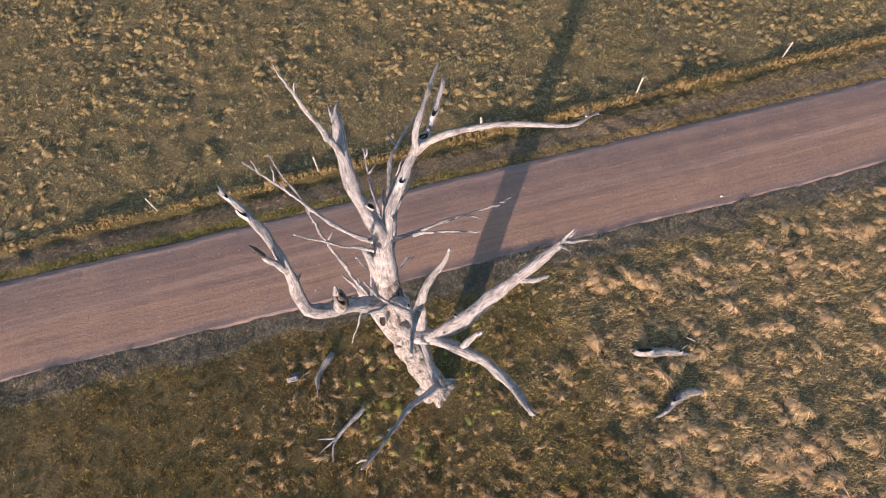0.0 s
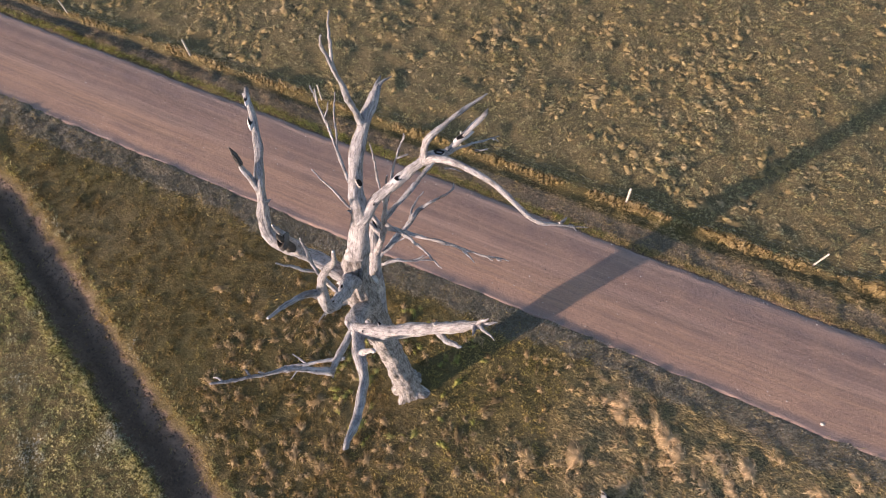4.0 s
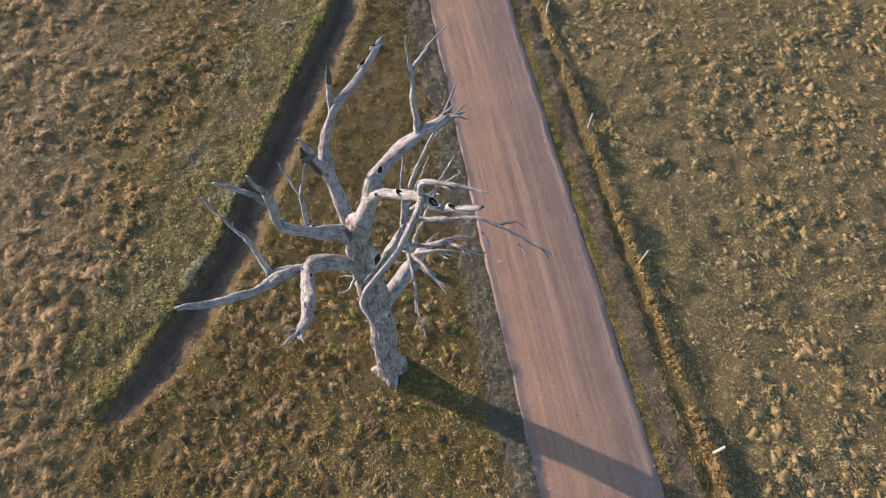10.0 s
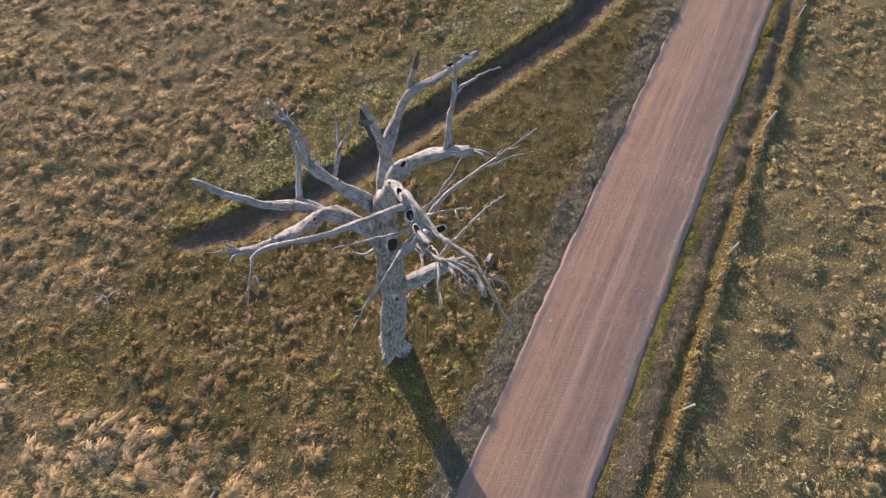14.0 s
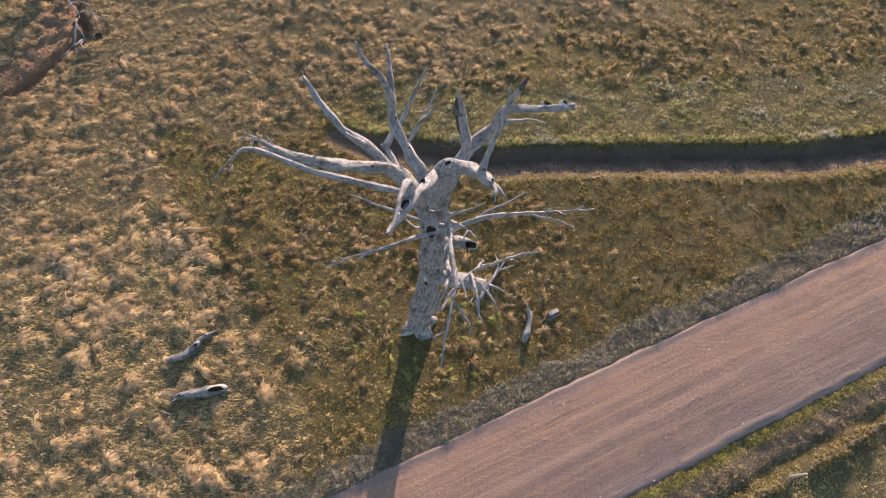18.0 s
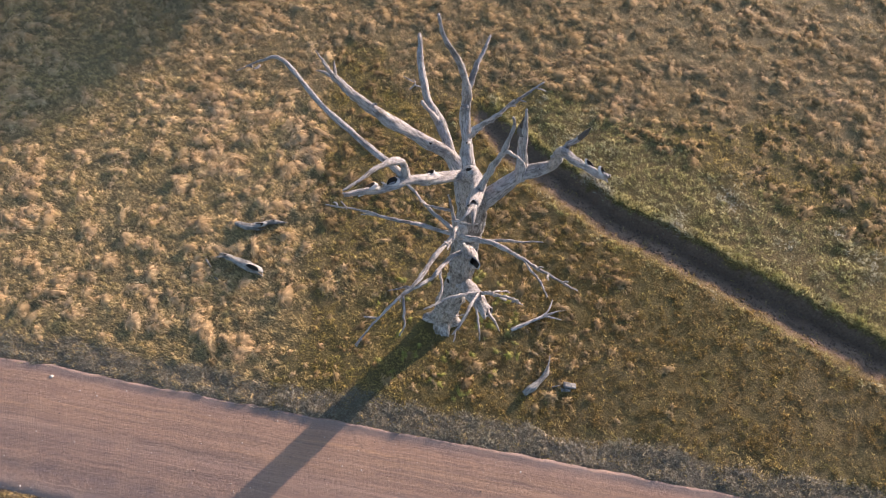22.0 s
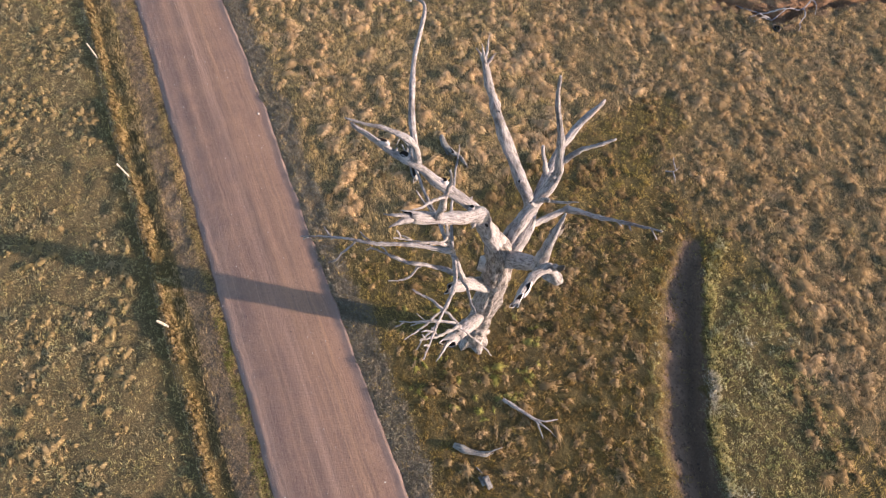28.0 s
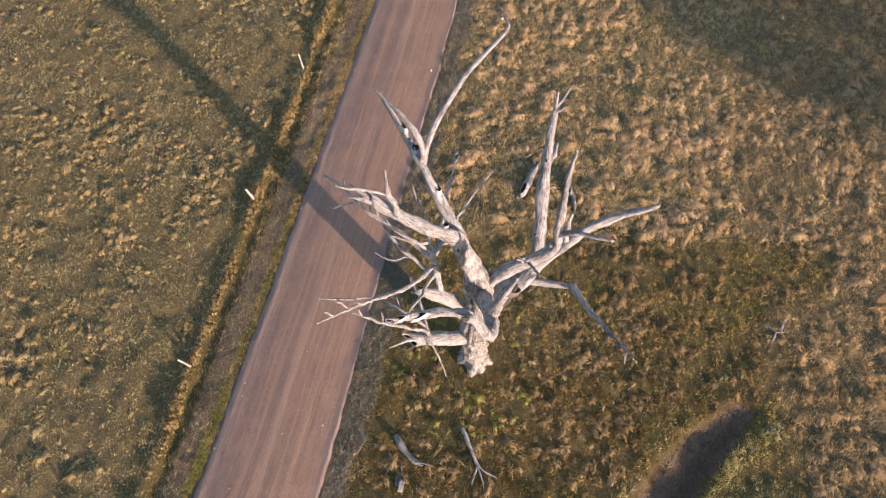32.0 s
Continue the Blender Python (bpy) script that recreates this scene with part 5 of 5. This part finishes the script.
rough *= 1 - 0.45 * smooth(-10, -5, y) * (1 - smooth(9, 15, x))
draw = r.uniform(0, 1, len(x))
size = 0.55 + 0.60 * draw**2 + 0.20 * waves(x, y, 0.25, 30)
ok = keep_off(x, y) & (r.uniform(0, 1, len(x)) < rough) & (size > 0.4)

# tussocks grow together in ragged drifts drawn out by the wind
seats = np.stack([x, y, size], 1)[ok]
young = np.repeat(seats, np.where(seats[:, 0] > 2, 2, 1), 0)
young = young[r.uniform(0, 1, len(young)) < 0.85]
young = young + np.stack([r.normal(0, 0.55, len(young)), r.normal(0, 0.28, len(young)), 0 * young[:, 2]], 1)
young[:, 2] *= r.uniform(0.4, 0.85, len(young))
seats = np.concatenate([seats, young[keep_off(young[:, 0], young[:, 1])]])
g, run = along_line(GULLY, seats[:, 0], seats[:, 1])
near_tree = (g < 0) & (seats[:, 0] <= -2)
east_side = seats[:, 0] > -2
pale_side = ~near_tree & (dryness(seats[:, 0], seats[:, 1]) > 0)
tawny = pale_side & (r.uniform(0, 1, len(seats)) < 0.7 * smooth(9, 17, -seats[:, 1] + 0.25 * (12 - seats[:, 0])))
for name_, mask, tint, seed_ in (("dry straw coloured tussock grass, combed over by the wind", pale_side & ~tawny, TUSSOCK, 41), ("tawny orange brown tussock grass on the rough ground", tawny, TAWNY, 39)):
    tussocks("tussock_grass", name_, seats[mask], 38, 0.48, 0.26, 0.020, (1.2, -0.25), tint, seed_, 0.25 + 0.60 * smooth(4, 16, seats[mask, 0] - 0.15 * seats[mask, 1]))
tussocks("tussock_grass", "small brown tussocks round the fallen wood", seats[near_tree], 34, 0.38, 0.26, 0.021, (0.5, -0.1), TAWNY, 38, 0.25 + 0 * seats[near_tree, 0])
tussocks("tussock_grass", "low dense straw and grey tussocks beyond the gully", seats[~east_side & ~near_tree & ~pale_side], 30, 0.40, 0.28, 0.021, (0.9, -0.15), DUN, 46, None, 0.7)
tussocks("tussock_grass", "brown and grey tussocks scattered south of the tree", seats[east_side & ~pale_side], 34, 0.36, 0.24, 0.020, (0.9, -0.15), RUSSET, 37, 0.1 + 0 * seats[east_side & ~pale_side, 0], 0.7)
x, y, r = scatter(-44, 40, -44, 5.6, 15000, 51)
ok = keep_off(x, y) & (on_verge(x, y) < 0.4)
size = 0.30 + 0.55 * r.uniform(0, 1, len(x)) ** 3 + 0.16 * lumps(x, y, 2.2, 52)
seats = np.stack([x, y, np.clip(size, 0.2, 1)], 1)
g, run = along_line(GULLY, x, y)
lush, brown = (g > 1.0) & (g < 6.8) & (run > 3), (g < 0) & (x < 1)
dry = dryness(x, y) > 0
grass("small_tussocks", "small tufts of straw and olive grass", seats[ok & ~lush & ~brown & ~dry], 17, 0.22, 0.026, 0.9, (0.6, -0.1), TURF, 53, 0.32)
grass("small_tussocks", "small combed tufts of dry straw grass", seats[ok & ~lush & ~brown & dry], 18, 0.22, 0.024, 0.8, (1.3, -0.25), GOLD, 56, 0.32)
grass("small_tussocks", "small brown tufts between the tree and the gully", seats[ok & brown], 24, 0.24, 0.026, 0.9, (0.5, -0.1), RUST, 54, 0.30)
grass("small_tussocks", "small grey green tufts beside the gully", seats[ok & lush], 24, 0.20, 0.026, 0.9, (0.5, -0.1), MEADOW, 55, 0.30)

# clumps round the foot of the tree, straw, brown and green
x, y, r = scatter(-10, 13, -9, 4.2, 1500, 61)
g, run = along_line(GULLY, x, y)
clump = 0.6 * lumps(x, y, 2.6, 62) + r.uniform(-0.5, 0.6, len(x))
size = 0.38 + 0.42 * r.uniform(0, 1, len(x)) ** 2
ok = keep_off(x, y) & (clump > 0.05) & ~((g < 0) & (g > -2.2)) & ~(g > 0) & (np.hypot(x, y) > 1.6)
kind = r.uniform(0, 1, len(x)) + 0.25 * lumps(x, y, 4.0, 63)
near_foot = np.hypot(x + 0.3, y - 0.5) < 4.0
seats = np.stack([x, y, size], 1)
for label_, mask, tint, seed_ in (("brown tussock clumps round the foot of the tree", kind < 0.5, TAWNY, 64), ("dull straw tussock clumps round the foot of the tree", (kind >= 0.5) & ~near_foot, RUSSET, 65), ("yellow green grass clumps at the foot of the tree", (kind >= 0.5) & near_foot, GREEN, 66)):
    tussocks("tussock_clumps", label_, seats[ok & mask], 36, 0.38, 0.27, 0.021, (0.4, -0.05), tint, seed_)

# the paddock beyond the fence
x, y, r = scatter(-46, 50, 15.7, 46, 8200, 22)
drift = lumps(x, y, 4.0, 33) + 0.7 * lumps(x, y, 1.8, 34)
size = 0.50 + 0.50 * r.uniform(0, 1, len(x)) ** 2 + 0.22 * drift
ok = r.uniform(0, 1, len(x)) < (0.42 + 0.33 * smooth(16, 22, y) + 0.35 * drift)
seats = np.stack([x, y, np.clip(size, 0.35, 1.2)], 1)[ok]
young = seats[r.uniform(0, 1, len(seats)) < 0.8]
young = young + np.stack([r.normal(0, 0.5, len(young)), r.normal(0, 0.35, len(young)), 0 * young[:, 2]], 1)
young[:, 2] *= r.uniform(0.4, 0.85, len(young))
seats = np.concatenate([seats, young[young[:, 1] > 15.5]])
tussocks("tussock_grass", "pale tan tussocks in drifts over the far paddock", seats, 11, 0.36, 0.22, 0.026, (0.7, 0.0), PADDOCK, 42)

# short turf everywhere, thin in the gully
x, y, r = scatter(-46, 49, -46, 47, 118000, 23)
z, bare, red = land(x, y)
on_way = (y > road_near(x) - 0.40) & (y < road_far(x) + 0.02) | (r.uniform(0.15, 1.5, len(x)) < on_verge(x, y)) | ((y > road_far(x)) & (y < road_far(x) + 0.55))
ok = (r.uniform(0, 1, len(x)) > np.maximum(bare * 0.75, red * 0.6)) & ~on_way & (np.hypot(x, y) > 0.95)
size = 0.55 + 0.9 * r.uniform(0, 1, len(x)) ** 2 + 0.3 * lumps(x, y, 1.6, 9)
seats = np.stack([x, y, np.clip(size, 0.3, 2)], 1)
g, run = along_line(GULLY, x, y)
lush = (g > 1.0) & (g < 6.4 + 1.5 * lumps(x, y, 3.0, 16)) & (run > 3)
brown = (g < 0) & (y < 4.5) & (r.uniform(0, 1, len(x)) < 0.75 * np.maximum(1 - smooth(-1, 3, x), 1 - smooth(2.5, 4.5, -g)))
rusty = (dryness(x, y) > 0) & (-y + 3.0 * lumps(x, y, 3.0, 17) > 14.5)
gold = ((dryness(x, y) > 0) & (y < 7) & ~rusty) | ((y > 12) & (y < 14.2))
grass("short_grass", "short tawny grass in the far south of the paddock", seats[ok & ~lush & ~brown & rusty], 12, 0.12, 0.025, 1.0, (1.0, -0.2), TAWNY, 60, 0.22)
grass("short_grass", "golden short grass on the sunny side of the paddock", seats[ok & ~lush & ~brown & gold], 12, 0.13, 0.025, 1.0, (1.3, -0.25), GOLD, 57, 0.22)
field = y > 14.2
grass("short_grass", "short grey olive grass of the far paddock", seats[ok & field], 8, 0.10, 0.030, 1.3, (0.6, -0.1), FIELD, 58, 0.20)
grass("short_grass", "short olive and straw grass covering the paddocks", seats[ok & ~lush & ~brown & ~gold & ~rusty & ~field], 10, 0.10, 0.030, 1.3, (0.6, -0.1), TURF, 43, 0.20)
grass("short_grass", "short dry brown grass between the tree and the gully", seats[ok & brown], 14, 0.10, 0.030, 1.3, (0.6, -0.1), RUST, 52, 0.20)
grass("short_grass", "greener short grass and grey weeds beside the gully", seats[ok & lush], 14, 0.10, 0.030, 1.3, (0.6, -0.1), MEADOW, 50, 0.20)

# grey green weeds on the road verges
x, y, r = scatter(-46, 49, 3.0, 7.6, 17000, 24)
ok = (y < road_near(x) - 0.45 + 0.12 * lumps(x, y, 0.8, 44)) & (r.uniform(0.1, 0.9, len(x)) < on_verge(x, y))
size = 0.40 + 0.7 * r.uniform(0, 1, len(x)) ** 2
s1 = np.stack([x, y, size], 1)[ok]
grass("verge_grass", "rough grey mauve dead weeds along the road verge", s1, 20, 0.18, 0.024, 0.9, (0.2, 0.02), VERGE, 44, 0.24)
# a few low weeds creeping out on the near edge of the road
x, y, r = scatter(-44, 46, 0.0, 1.0, 1100, 71)
y = road_near(x) - 0.15 + 0.75 * y**3
ok = lumps(x, y * 0, 3.5, 72) > -0.25
grass("road_edge_weeds", "small dark weeds creeping onto the road edge", np.stack([x, y, 0.3 + 0.5 * r.uniform(0, 1, len(x)) ** 2], 1)[ok], 14, 0.12, 0.022, 0.9, (0.1, 0.0), TURF, 73, 0.18)

# beyond the road: a strip of green grass, a strip of dead weeds, the shaded drain
x, y, r = scatter(-46, 49, 0.0, 1.0, 5200, 25)
y = road_far(x) + 0.04 + 0.56 * y + 0.12 * lumps(x, y * 0, 1.2, 45)
west_end = x + 4.0 * lumps(x, y * 0, 4.0, 74) + 6.0 * r.uniform(-1, 1, len(x)) < 2
seats = np.stack([x, y, 0.4 + 0.6 * r.uniform(0, 1, len(x)) ** 2], 1)
grass("green_verge_grass", "low yellow green grass along the far road edge", seats[west_end], 15, 0.12, 0.026, 0.9, (0.3, 0.05), GREEN, 47, 0.20)
grass("verge_grass", "low tan grass along the far road edge", seats[~west_end], 13, 0.12, 0.026, 0.9, (0.3, 0.05), GOLD, 59, 0.20)
x, y, r = scatter(-46, 49, 0.0, 1.0, 9500, 27)
y = road_far(x) + 0.52 + 1.10 * y + 0.12 * lumps(x, y * 0, 1.2, 46)
grass("verge_grass", "dry pink grey weeds between the road and the drain", np.stack([x, y, 0.4 + 0.5 * r.uniform(0, 1, len(x)) ** 2], 1), 13, 0.11, 0.026, 0.9, (0.3, 0.05), PINK, 48, 0.20)

# grass hanging over the gully's edges
x, y, r = scatter(-44, 2, -17, 8, 60000, 28)
g, run = along_line(GULLY, x, y)
ok = (((g > 1.15) & (g < 1.75)) | ((g < -1.35) & (g > -1.9) & (r.uniform(0, 1, len(x)) < 0.2))) & (run > 0.4) & (y < 5.5)
grass("bank_grass", "rank grass hanging over the gully banks", np.stack([x, y, 0.45 + 0.7 * r.uniform(0, 1, len(x)) ** 2], 1)[ok][:5200], 18, 0.24, 0.022, 0.8, (0.3, 0.1), MEADOW, 49, 0.18)

# rank dry grass along the fence, in broken clumps
x, y, r = scatter(-48, 52, -0.34, 0.34, 3000, 26)
line = 14.72 - 0.009 * x + 0.10 * waves(x, y * 0, 0.6, 36)
clump = waves(x, y * 0, 1.1, 37) + 0.8 * waves(x, y * 0, 2.7, 38) - 4.0 * np.abs(y) + 0.5
size = np.clip(0.25 + 0.10 * smooth(-12, 12, x) + 0.24 * clump + 0.25 * r.uniform(0, 1, len(x)), 0, 0.95)
ok = size > 0.34
tussocks("rank_grass", "tall dry straw grass growing along the fence line", np.stack([x, line + y, size], 1)[ok], 20, 0.27, 0.44, 0.024, (0.25, 0.06), RANK, 45, None, 0.9)
